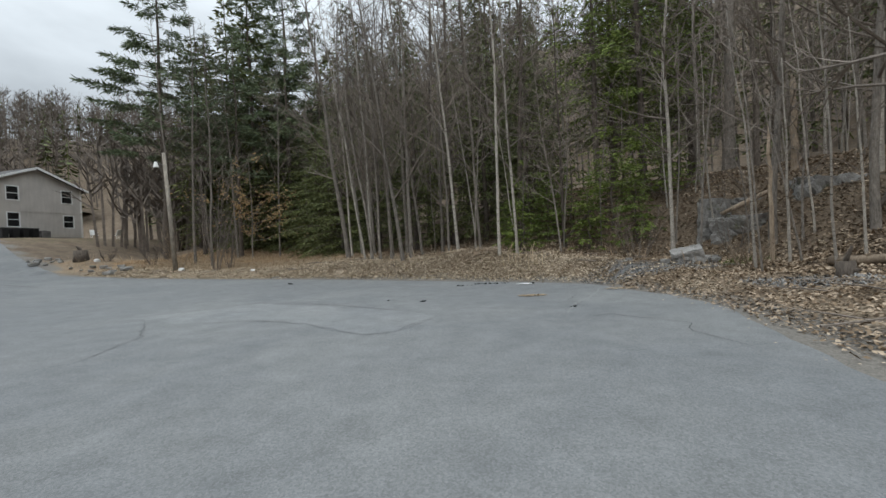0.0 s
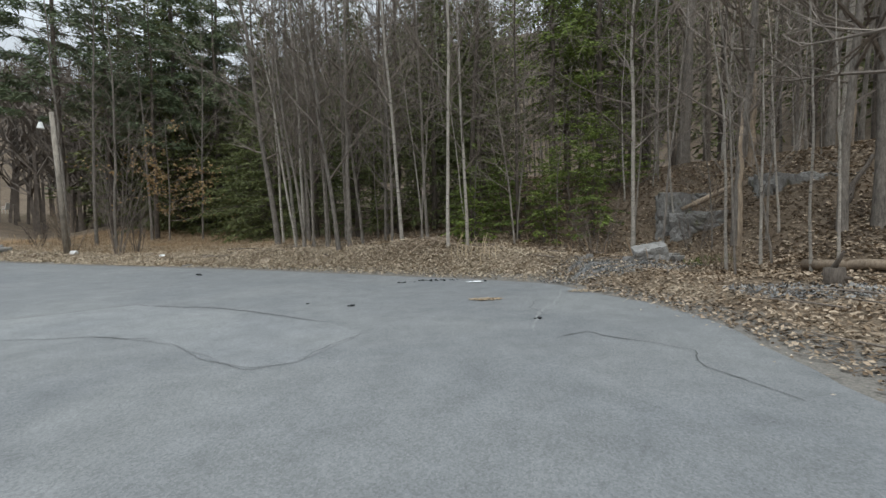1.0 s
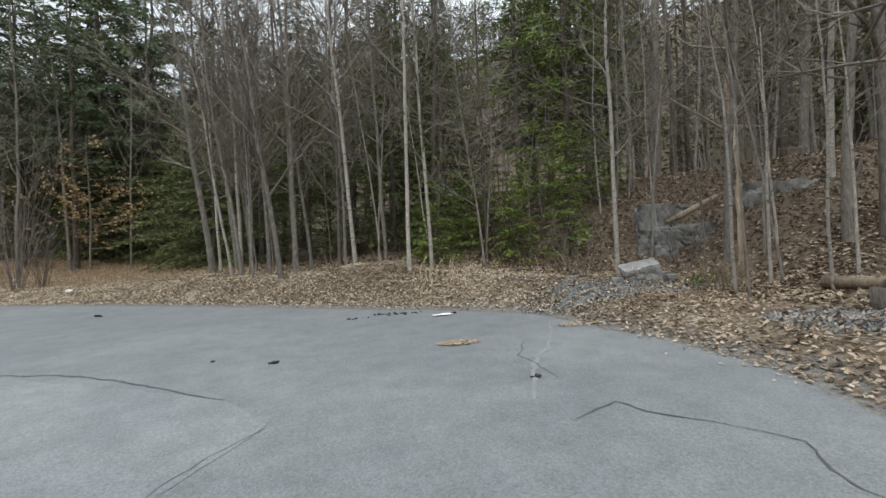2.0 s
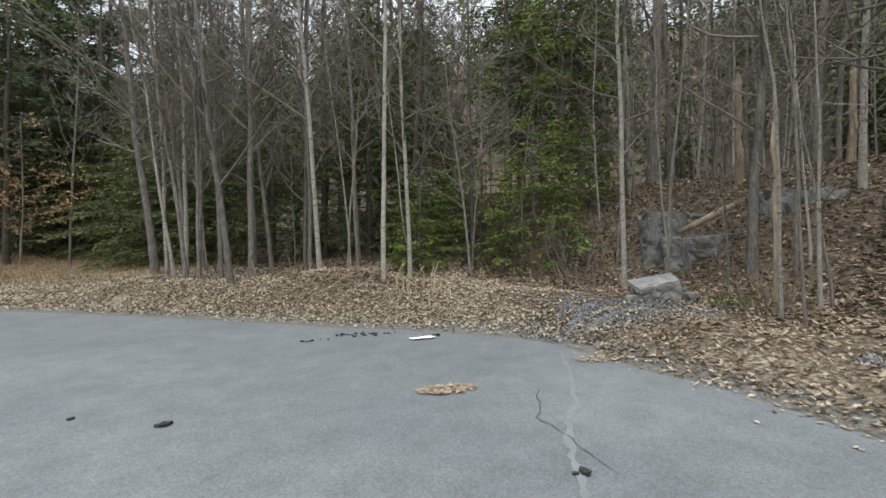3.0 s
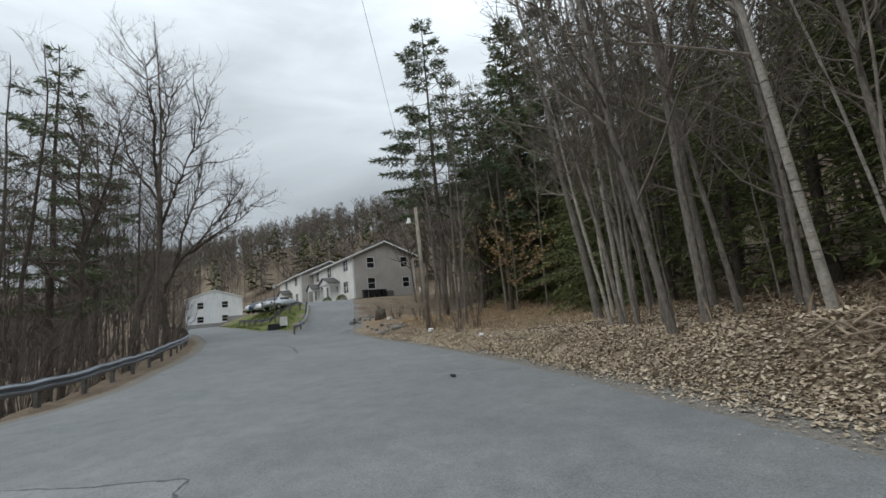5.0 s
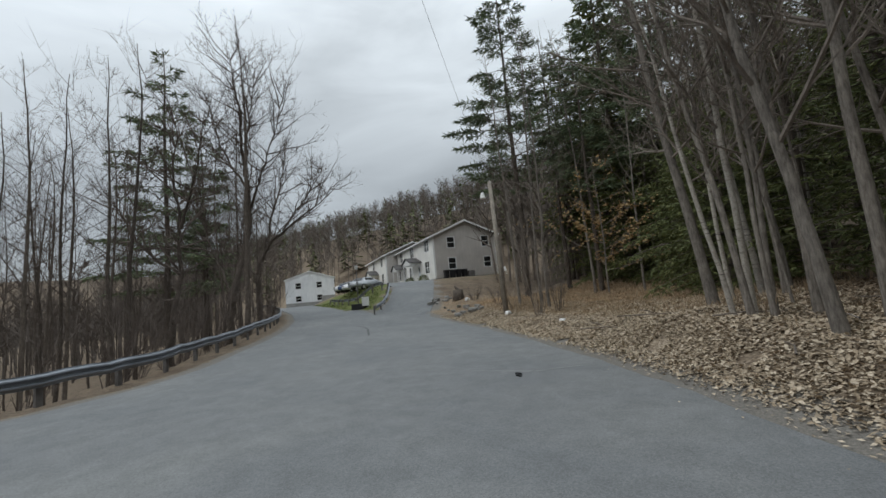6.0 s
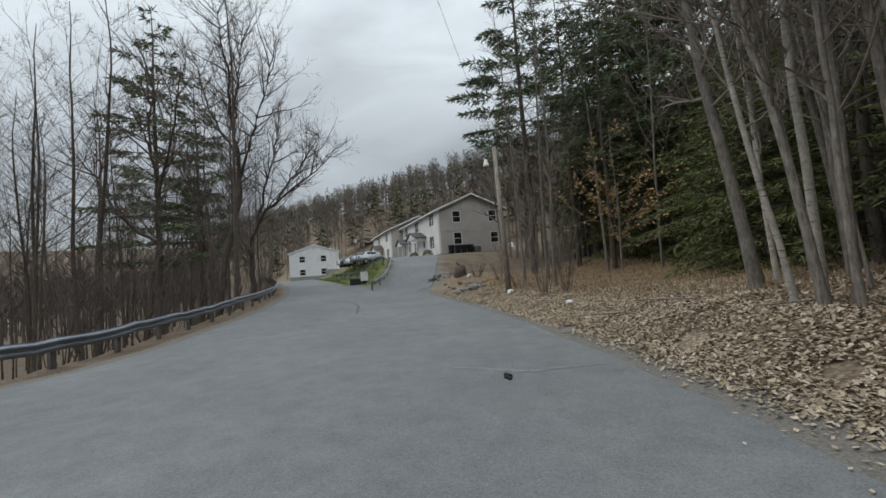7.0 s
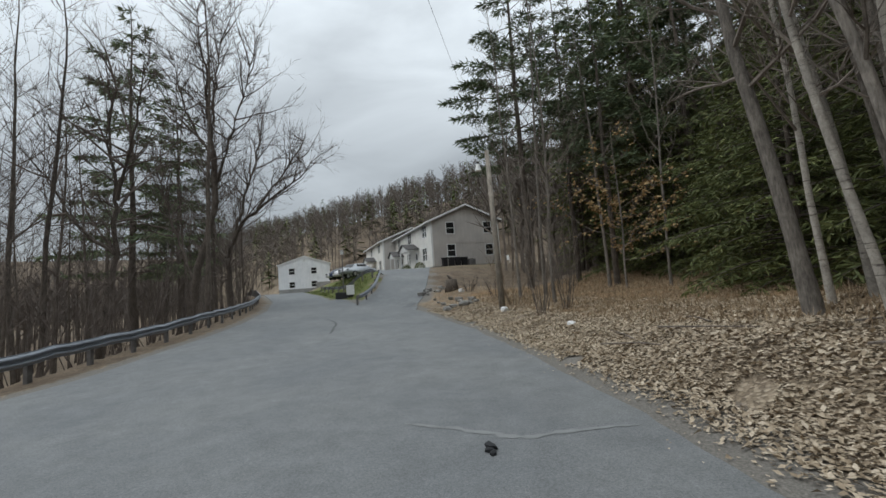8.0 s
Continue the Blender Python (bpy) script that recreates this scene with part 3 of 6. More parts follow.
def slope_area(x0, x1, y0, y1, d0, d1):
    def pick(rng, count):
        x, y = rng.uniform(x0, x1, count), rng.uniform(y0, y1, count)
        d, _ = beside(EDGE, x, y)
        keep = (d > d0) & (d < d1) & noise_mask(np.stack([x, y], 1), 0.7, 0.75)
        return x[keep], y[keep]
    return pick


scatter("fallen_leaves", 60000, slope_area(5.5, 19, 9, 25, 3.0, 14), 0.058, BROWN_LITTER, "brown and tan leaves covering the slope round the ledge", "leaves", 19, 0.4)
scatter("fallen_leaves", 30000, slope_area(-5, 7, 15, 27, 4.0, 12), 0.06, BROWN_LITTER, "brown leaves on the rising ground between trunks", "leaves", 20, 0.4)
scatter("fallen_leaves", 700, edge_band(0.42, 0.95, -0.6, 0.4), 0.03, LITTER, "loose dry leaves blown onto the asphalt", "leaves", 13, 0.2)


def disc(cx, cy, rx, ry):
    def pick(rng, count):
        a, r = rng.rand(count) * 6.283, np.sqrt(rng.rand(count))
        return cx + rx * r * np.cos(a), cy + ry * r * np.sin(a)
    return pick


scatter("gravel", 4200, disc(6.5, 12.9, 2.2, 1.05), 0.032, GRAVEL, "grey crushed stone spilled beside the boulder", "gravel", 14, 0.6, long=1.1)
scatter("gravel", 1500, disc(7.3, 8.9, 1.1, 0.9), 0.04, GRAVEL, "grey crushed stone among the leaves", "gravel", 15, 0.6, long=1.1)
scatter("pine_needle_clump", 260, disc(2.44, 10.6, 0.33, 0.15), 0.026, STRAW, "tan clump of dry needles on the asphalt", "debris", 16, 0.25, long=3.0)
scatter("pine_needle_clump", 200, disc(4.75, 11.25, 0.4, 0.16), 0.026, STRAW, "tan clump of dry needles at the edge", "debris", 17, 0.25, long=2.4)


def blades(name, count, where, height, width, material, label, seed, lean=0.35, category="grass"):
    rng = np.random.RandomState(seed)
    xs, ys = where(rng, count)
    zs = soil(xs, ys)
    V, F = [], []
    for x, y, z in zip(xs, ys, zs):
        a, h = rng.rand() * 6.283, height * (0.4 + rng.rand())
        b = rng.rand() * 6.283
        l = lean * h * rng.rand()
        c, s = math.cos(a) * width, math.sin(a) * width
        dx, dy = math.cos(b) * l, math.sin(b) * l
        o = len(V)
        V += [(x - c, y - s, z - 0.04), (x + c, y + s, z - 0.04), (x + c * 0.6 + dx * 0.4, y + s * 0.6 + dy * 0.4, z + h * 0.6), (x + dx, y + dy, z + h)]
        F += [(o, o + 1, o + 2), (o, o + 2, o + 3)]
    return tagged(joined(name, V, F, material), label, category, kind="stuff")


def field(x0, x1, y0, y1, d0, d1):
    def pick(rng, count):
        x, y = rng.uniform(x0, x1, count), rng.uniform(y0, y1, count)
        d, _ = beside(EDGE, x, y)
        g, run = beside(DRIVE[:, :2], x, y)
        keep = (d > d0 + rng.rand(count)) & (d < d1 - rng.rand(count) * 3) & ((np.abs(g) > 3.6) | (run < 0.5))
        return x[keep], y[keep]
    return pick


blades("dead_grass", 46000, field(-22, -3.2, 17, 40, 2.8, 15), 0.13, 0.008, STRAW, "matted tan dead grass in the clearing", 31, 0.8)
blades("dead_weeds", 4200, field(-20, -2.5, 17, 36, 2.2, 12), 0.24, 0.005, WEED, "thin reddish-brown dead weed stalks", 32, 0.3, "weeds")
blades("dead_weeds", 420, field(-3, 9, 13, 24, 1.6, 8), 0.42, 0.005, WEED, "thin dead stems among fallen leaves", 33, 0.4, "weeds")
blades("dead_weeds", 1000, field(-31, -16, 24, 36, 0.9, 9), 0.34, 0.008, STRAW, "tall tan weeds on the bank by the drive", 34, 0.4, "weeds")


def lawn_area(rng, count):
    x, y = rng.uniform(-60, -28, count), rng.uniform(24, 37, count)
    n, _ = beside(ROAD_NORTH, x, y)
    g, r = beside(DRIVE[:, :2], x, y)
    keep = (n > 0.3) & (np.abs(g) > 3.2) & (g < 0)
    return x[keep], y[keep]


blades("grass_tuft", 420, disc(9.0, 12.9, 0.7, 0.5), 0.11, 0.006, GREEN, "sparse green grass among the leaves", 36, 0.6)
blades("lawn_grass", 16000, lawn_area, 0.10, 0.02, GREEN, "short green spring lawn", 35, 0.6)


# ---------------------------------------------------------------- trees
def limb(V, F, rng, start, way, length, radius, segs, sides, rise, wander, tips=None):
    """One crooked tapering branch; gives back its points."""
    pts, p, w = [start], Vector(start), Vector(way).normalized()
    for i in range(segs):
        w = (w + Vector((rng.normal(0, wander), rng.normal(0, wander), rng.normal(0, wander) + rise))).normalized()
        p = p + w * (length / segs)
        pts.append((p.x, p.y, p.z))
    tube(V, F, pts, [max(radius * (1 - 0.82 * i / segs), 0.0022) for i in range(segs + 1)], sides)
    return pts


def twig(V, F, rng, start, way, length, radius):
    """The finest shoots: narrow pointed slips."""
    w = Vector(way).normalized()
    s = w.orthogonal().normalized()
    s.rotate(Matrix.Rotation(rng.rand() * 3.14, 3, w))
    p, bend = Vector(start), Vector((rng.normal(0, 0.12), rng.normal(0, 0.12), 0.08 + rng.normal(0, 0.1))) * length
    m, e = p + w * length * 0.5 + bend * 0.3, p + w * length + bend
    o = len(V)
    V += [tuple(p - s * radius), tuple(p + s * radius), tuple(m + s * radius * 0.75), tuple(m - s * radius * 0.75), tuple(e)]
    F += [(o, o + 1, o + 2, o + 3), (o + 3, o + 2, o + 4)]


def bare_tree(seed, height, radius, first=0.35, limbs=16, reach=0.22, lean=(0, 0), crook=0.05, subs=5, twigs=4, cheap=False, thick=1.0, up=0.8):
    """Trunk and crown of a leafless tree as two vertex and face lists."""
    rng = np.random.RandomState(seed)
    TV, TF, CV, CF = [], [], [], []
    n = 14
    stem, ox, oy, vx, vy = [], 0.0, 0.0, 0.0, 0.0
    for i in range(n + 1):
        k = i / n
        vx, vy = vx * 0.7 + rng.normal(0, crook), vy * 0.7 + rng.normal(0, crook)
        ox, oy = ox + vx * height / n * min(k * 4, 1), oy + vy * height / n * min(k * 4, 1)
        stem.append((ox + lean[0] * height * k, oy + lean[1] * height * k, height * k - 0.25 * (i == 0)))
    rads = [radius * (1.25 if i == 0 else 1.0) * (1 - 0.9 * (i / n) ** 1.1) + 0.004 for i in range(n + 1)]
    tube(TV, TF, stem, rads, 9)
    turn = rng.rand() * 6.283
    for i in range(limbs):
        f = first + (0.98 - first) * ((i + rng.rand() * 0.8) / limbs)
        j = min(int(f * n), n - 1)
        k = f * n - j
        a, b = stem[j], stem[j + 1]
        at = tuple(a[c] + (b[c] - a[c]) * k for c in range(3))
        r = (rads[j] + (rads[j + 1] - rads[j]) * k)
        turn += 2.4 + rng.normal(0, 0.4)
        way = (math.cos(turn), math.sin(turn), up * (0.5 + rng.rand()))
        length = reach * height * (1.15 - f) * (0.6 + 0.7 * rng.rand())
        pts = limb(CV, CF, rng, at, way, length, min(r * 0.5, 0.0095 * length + 0.006) * thick, 4 if cheap else 5, 3 if cheap else 5, 0.10, 0.13)
        for _ in range(subs):
            q = 1 + int(rng.rand() * (len(pts) - 1.01))
            w = Vector(pts[q]) - Vector(pts[q - 1])
            w = w.normalized() + Vector((rng.normal(0, 0.55), rng.normal(0, 0.55), rng.normal(0.1, 0.4)))
            sub = limb(CV, CF, rng, pts[q], w, length * (0.3 + 0.3 * rng.rand()), (0.006 + 0.004 * length) * thick * 0.8, 2 if cheap else 3, 3, 0.06, 0.16)
            for _ in range(twigs):
                q2 = 1 + int(rng.rand() * (len(sub) - 1.01))
                w2 = (Vector(sub[q2]) - Vector(sub[q2 - 1])).normalized() + Vector((rng.normal(0, 0.6), rng.normal(0, 0.6), rng.normal(0.1, 0.45)))
                twig(CV, CF, rng, sub[q2], w2, length * (0.16 + 0.22 * rng.rand()), 0.0055 * thick)
    return (TV, TF), (CV, CF)


def spray(V, F, rng, p, way, size, blades_per, width):
    """A tuft of needle sprays: thin pointed blades that fan from one point."""
    w = Vector(way).normalized()
    for _ in range(blades_per):
        d = (w + Vector((rng.normal(0, 0.55), rng.normal(0, 0.55), rng.normal(-0.08, 0.35)))).normalized()
        s = d.orthogonal().normalized()
        s.rotate(Matrix.Rotation(rng.rand() * 3.14, 3, d))
        l = size * (0.6 + 0.8 * rng.rand())
        a, b, c = Vector(p) - s * width * 0.3, Vector(p) + d * l * 0.5 + s * width, Vector(p) + d * l
        e = Vector(p) + d * l * 0.5 - s * width
        o = len(V)
        V += [tuple(a), tuple(b), tuple(c), tuple(e)]
        F.append((o, o + 1, o + 2, o + 3))


def conifer(seed, height, radius, reach, low=0.06, rows=26, per=5, step=0.34, size=0.26, blades_per=3, width=0.028, droop=0.12, shape=0.75, gap=0.0, tilt=0.1, inner=0.22):
    rng = np.random.RandomState(seed)
    TV, TF, BV, BF, CV, CF = [], [], [], [], [], []
    n = 10
    stem = [(rng.normal(0, 0.05), rng.normal(0, 0.05), height * i / n - 0.25 * (i == 0)) for i in range(n + 1)]
    tube(TV, TF, stem, [radius * (1 - 0.94 * i / n) + 0.01 for i in range(n + 1)], 9)
    turn = 0.0
    for i in range(rows):
        f = low + (0.985 - low) * i / (rows - 1)
        far = reach * ((1 - f) ** shape) * (0.72 + 0.45 * rng.rand()) + 0.15
        if f < 0.25 and low < 0.2:
            far *= 0.75 + f
        for k in range(per):
            if rng.rand() < gap:
                continue
            turn += 6.283 / per + rng.normal(0, 0.3)
            z = height * f + rng.normal(0, 0.12)
            length = far * (0.6 + 0.55 * rng.rand())
            w = Vector((math.cos(turn), math.sin(turn), tilt + 0.5 * max(0, f - 0.7)))
            segs = 4
            pts, p = [], Vector((0, 0, z))
            for j in range(segs + 1):
                pts.append((p.x, p.y, p.z))
                w = (w + Vector((rng.normal(0, 0.08), rng.normal(0, 0.08), -droop * (1 - f * 0.6)))).normalized()
                p = p + w * (length / segs)
            tube(BV, BF, pts, [max(0.014 * length ** 0.8 * (1 - 0.85 * j / segs), 0.004) for j in range(segs + 1)], 3)
            count = max(2, int(length / step))
            for j in range(count):
                s = inner + (1 - inner) * (j + rng.rand()) / count
                q = min(int(s * segs), segs - 1)
                t = s * segs - q
                a, b = Vector(pts[q]), Vector(pts[q + 1])
                at, run = a.lerp(b, t), (b - a).normalized()
                out = Vector((-run.y, run.x, 0)) * (1 if j % 2 else -1)
                part_len = length * 0.34 * (1.15 - s)
                tip = at + (run * 0.8 + out * (0.9 if s < 0.9 else 0.2)).normalized() * part_len + Vector((0, 0, -0.15 * part_len))
                hops = max(1, int(part_len / (size * 0.62)))
                for h in range(hops + 1):
                    spray(CV, CF, rng, at.lerp(tip, h / max(hops, 1)), tip - at if part_len > 0.05 else run, size, blades_per, width)
    return (TV, TF), (CV, CF), (BV, BF)


def plant(name, meshes, x, y, label, category, turn=0.0, scale=1.0, group="", sink=0.0):
    """A tree thing made of shared trunk and crown meshes."""
    root = thing(name, pose(x, y, ground_at(x, y) - sink, 0, 0, turn) @ Matrix.Scale(scale, 4), label, category, group)
    for piece, me in meshes:
        ob = new(piece, me)
        ob.parent = root
        if piece == "branchwork":
            tagged(ob, kind="stuff")
    return root


def grown(lists, bark, crown, first="trunk", second="crown"):
    (tv, tf), (cv, cf), *rest = lists
    made = [(first, mesh_data(first, tv, tf, bark, True)), (second, mesh_data(second, cv, cf, crown))]
    return made + [("branchwork", mesh_data("branchwork", bv, bf, bark)) for bv, bf in rest]


# --- the front row at the edge of the woods: x, y, height, radius, lean
FRONT = [
    (0.93, 17.4, 15, 0.075, -0.075, 0.0), (0.55, 19.6, 13, 0.07, -0.03, 0.01), (2.42, 16.4, 16, 0.07, -0.02, 0.0), (3.22, 17.3, 16, 0.068, -0.02, 0.0),
    (2.05, 20.6, 15, 0.085, -0.06, 0.0), (-1.4, 18.6, 15, 0.10, -0.12, 0.02), (-1.2, 20.2, 16, 0.115, -0.02, 0.0), (-0.75, 21.2, 14, 0.08, -0.08, 0.0),
    (-2.2, 20.8, 15, 0.085, -0.03, 0.0), (0.2, 22.3, 14, 0.08, 0.01, 0.0)]
for i, (x, y, h, r, lx, ly) in enumerate(FRONT):
    pale = i in (0, 2, 3)
    plant("birch_tree" if pale else "young_tree", grown(bare_tree(100 + i, h, r * 0.78, 0.16 if i % 2 else 0.24, 26, 0.2, (lx, ly), 0.026, 6, 7, up=0.9, thick=1.1), BIRCH_BARK if pale else GREY_BARK, TWIG), x, y,
          "slender pale-barked birch, leafless, at the wood edge" if pale else "slender grey leafless tree at the wood edge", "tree", group="trees along the wood edge")
# a clump of stems that springs from one stool, and the stout leaning trunk behind
CLUMP = [(-3.0, 20.3, 14, 0.07, -0.10, 0.0), (-3.15, 20.75, 15, 0.075, -0.02, 0.01), (-2.75, 20.55, 13, 0.06, 0.02, 0.0), (-3.4, 20.6, 13, 0.055, -0.16, 0.0), (-2.6, 20.1, 12, 0.05, -0.05, -0.02),
         (-4.5, 25.2, 15, 0.10, -0.08, 0.0), (-4.0, 25.6, 16, 0.085, -0.05, 0.02), (-4.9, 24.3, 14, 0.07, -0.12, 0.0), (-3.6, 24.0, 15, 0.09, -0.03, 0.0)]
for i, (x, y, h, r, lx, ly) in enumerate(CLUMP):
    plant("birch_tree", grown(bare_tree(130 + i, h, r * 0.85, 0.2, 22, 0.18, (lx, ly), 0.034, 6, 7, up=0.9, thick=1.1), BIRCH_BARK if i % 2 else GREY_BARK, TWIG), x, y,
          "thin birch stem in a leafless clump", "tree", group="birch clump")
plant("leaning_tree", grown(bare_tree(140, 17, 0.125, 0.22, 30, 0.22, (-0.13, 0.02), 0.03, 6, 8, up=0.7, thick=1.1), GREY_BARK, TWIG), -4.75, 22.9, "stout grey trunk leaning over the clearing", "tree")
# thin saplings between the front trunks
rng = np.random.RandomState(23)
for i in range(18):
    k = rng.randint(330, 470)
    e, s = EDGE_LONG[k], EDGE_SIDE[k]
    d = 2.2 + 4.5 * rng.rand()
    plant("sapling", grown(bare_tree(180 + i, 5 + 5 * rng.rand(), 0.018 + 0.016 * rng.rand(), 0.3, 9, 0.2, (rng.normal(-0.03, 0.06), 0), 0.03, 3, 4, up=1.0), BIRCH_BARK if i % 3 == 0 else GREY_BARK, TWIG),
          float(e[0] + s[0] * d), float(e[1] + s[1] * d), "thin leafless sapling at the wood edge", "tree", group="saplings at the wood edge")
# slender stems behind the light pole
for i, (x, y, h, r, lx) in enumerate(((-18.4, 29.3, 17, 0.08, -0.05), (-17.5, 30.2, 18, 0.09, 0.0), (-15.2, 28.3, 16, 0.075, -0.02), (-16.3, 33.8, 18, 0.09, -0.03), (-12.6, 33.0, 16, 0.06, 0.0))):
    plant("young_tree", grown(bare_tree(480 + i, h, r, 0.3, 20, 0.2, (lx, 0.0), 0.026, 5, 6, up=0.9, thick=1.0), GREY_BARK, TWIG), x, y,
          "slender grey leafless tree behind the light pole", "tree", group="trees behind the light pole")
# by the ledge
for i, (name, x, y, h, r, lx, ly, bark, label) in enumerate((
        ("young_tree", 8.15, 15.2, 15, 0.062, 0.0, 0.0, BIRCH_BARK, "slim straight pale trunk beside the boulder"),
        ("tree", 10.4, 13.8, 15, 0.105, 0.035, 0.0, GREY_BARK, "mottled grey leafless tree growing before the ledge"),
        ("tree", 13.6, 20.5, 19, 0.24, 0.05, 0.0, GREY_BARK, "thick straight grey trunk up the slope"),
        ("tree", 7.15, 6.35, 15, 0.12, -0.04, 0.02, GREY_BARK, "grey leafless tree with long bare boughs"),
        ("tree", 12.1, 11.5, 18, 0.125, 0.03, 0.02, GREY_BARK, "tall grey trunk among the leaves"),
        ("tree", 11.6, 11.9, 14, 0.1, -0.02, 0.0, GREY_BARK, "grey leafless tree beside a taller trunk"),
        ("birch_tree", 13.4, 13.5, 14, 0.075, 0.01, 0.0, BIRCH_BARK, "slim pale birch on the slope"),
        ("young_tree", 5.1, 17.9, 9, 0.035, -0.10, 0.0, GREY_BARK, "thin grey leaning sapling under the hemlocks"),
        ("young_tree", 5.6, 19.2, 11, 0.075, -0.03, 0.0, DARK_BARK, "dark crooked leafless tree"),
        ("young_tree", 9.0, 16.6, 8, 0.03, 0.06, 0.0, GREY_BARK, "thin sapling behind the boulder"),
        ("tree", 16.4, 16.5, 16, 0.13, 0.06, 0.0, GREY_BARK, "grey leafless tree on the hillside"),
        ("tree", 9.9, 9.2, 15, 0.1, 0.03, 0.0, GREY_BARK, "grey leafless tree behind the fallen log"))):
    plant(name, grown(bare_tree(150 + i, h, r, 0.2, 24, 0.26, (lx, ly), 0.024, 6, 7, up=0.45, thick=1.1), bark, TWIG), x, y, label, "tree")


def snag(x, y, h, r, lean, seed, label):
    rng = np.random.RandomState(seed)
    V, F = [], []
    pts = [(lean * h * k / 7, rng.normal(0, 0.02), h * k / 7 - 0.2 * (k == 0)) for k in range(8)]
    tube(V, F, pts, [r * (1.2 - 0.45 * k / 7) for k in range(8)], 9)
    for k in range(5):
        a = k * 1.26
        tube(V, F, [(pts[-1][0] + math.cos(a) * r * 0.45, pts[-1][1] + math.sin(a) * r * 0.45, h - 0.02), (pts[-1][0] + math.cos(a) * r * 0.4, pts[-1][1] + math.sin(a) * r * 0.4, h + 0.1 + 0.3 * rng.rand())], [r * 0.35, 0.005], 4)
    ob = joined("dead_tree_stub", V, F, DEADWOOD, soft=True)
    ob.matrix_world = pose(x, y, ground_at(x, y))
    tagged(ob, label, "dead tree")


snag(9.4, 12.5, 3.4, 0.05, 0.0, 1, "thin broken-off dead stem")
snag(13.6, 16.8, 3.3, 0.11, 0.01, 2, "pale broken trunk without bark")
snag(15.2, 14.8, 2.6, 0.09, 0.04, 3, "short broken dead trunk on the slope")

# --- beech with last year's leaves, shrub by the pole
(tv, tf), (cv, cf) = bare_tree(171, 9.5, 0.06, 0.16, 26, 0.42, (0, 0), 0.02, 6, 5, up=0.1)
beech = plant("beech_tree", grown(((tv, tf), (cv, cf)), GREY_BARK, TWIG), -14.6, 32.7, "young beech holding orange-brown leaves", "tree", 0, 0.85)
rng = np.random.RandomState(77)
V, F = [], []
for _ in range(5200):
    p = Vector(cv[rng.randint(len(cv))])
    if p.z > 6.0 and rng.rand() < 0.85 or p.x ** 2 + p.y ** 2 < 0.5:
        continue
    d = Vector((rng.normal(), rng.normal(), -0.7 + rng.normal(0, 0.4))).normalized() * 0.16
    s = d.orthogonal().normalized() * 0.055
    o = len(V)
    V += [tuple(p), tuple(p + d * 0.5 + s), tuple(p + d), tuple(p + d * 0.5 - s)]
    F.append((o, o + 1, o + 2, o + 3))
joined("leaves", V, F, BEECH, beech, "dry orange-brown leaves")


def shrub(x, y, h, stems, seed, label, material, spread=0.22):
    rng = np.random.RandomState(seed)
    V, F = [], []
    for _ in range(stems):
        a = rng.rand() * 6.283
        start = (math.cos(a) * 0.25 * rng.rand(), math.sin(a) * 0.25 * rng.rand(), -0.1)
        pts = limb(V, F, rng, start, (math.cos(a) * spread, math.sin(a) * spread, 1), h * (0.5 + 0.5 * rng.rand()), 0.018, 6, 4, 0.02, 0.07)
        for _ in range(16):
            q = 2 + int(rng.rand() * 4.9)
            w = (Vector(pts[q]) - Vector(pts[q - 1])).normalized() + Vector((rng.normal(0, 0.5), rng.normal(0, 0.5), rng.normal(0.1, 0.3)))
            twig(V, F, rng, pts[q], w, h * (0.15 + 0.25 * rng.rand()), 0.007)
    ob = joined("shrub", V, F, material)
    ob.matrix_world = pose(x, y, ground_at(x, y))
    return tagged(ob, label, "shrub")


shrub(-13.5, 25.7, 7.0, 15, 1, "tall many-stemmed leafless shrub near the light pole", TWIG)
shrub(-13.3, 26.8, 3.4, 12, 2, "leafless grey shrub at the clearing", TWIG, 0.3)
shrub(-16.9, 27.4, 2.8, 10, 3, "tan twiggy shrub behind the light pole", DEADWOOD, 0.4)
shrub(-19.5, 28.6, 1.5, 9, 4, "reddish leafless brush on the bank", DARK_TWIG, 0.5)
shrub(-23.5, 29.8, 1.0, 9, 5, "reddish leafless brush on the bank", DARK_TWIG, 0.6)
shrub(8.3, 11.9, 0.8, 16, 6, "clump of dead stalks among leaves", DEADWOOD, 0.5)
shrub(9.8, 14.6, 1.6, 8, 7, "thin leafless shrub before the ledge", TWIG, 0.4)
shrub(7.4, 16.2, 2.2, 7, 8, "thin leafless brush under the hemlocks", TWIG, 0.4)

# --- evergreens placed one by one
HEM_BIG = grown(conifer(201, 17, 0.2, 3.6, 0.16, 34, 5, 0.36, 0.27, 4, 0.03), DARK_BARK, HEMLOCK)
HEM_MID = grown(conifer(202, 12, 0.14, 3.0, 0.05, 28, 5, 0.34, 0.25, 4, 0.022), DARK_BARK, HEMLOCK)
HEM_WIDE = grown(conifer(203, 9.0, 0.12, 4.1, 0.02, 25, 6, 0.32, 0.26, 4, 0.024, 0.13, 0.62), DARK_BARK, HEMLOCK)
HEM_YOUNG = grown(conifer(204, 3.9, 0.05, 2.5, 0.1, 13, 5, 0.24, 0.2, 4, 0.022, 0.05, 0.6, 0.3, 0.12), DARK_BARK, YOUNG)
HEM_LOW = grown(conifer(205, 2.6, 0.035, 1.5, 0.1, 9, 5, 0.2, 0.18, 4, 0.024, 0.1), DARK_BARK, YOUNG)
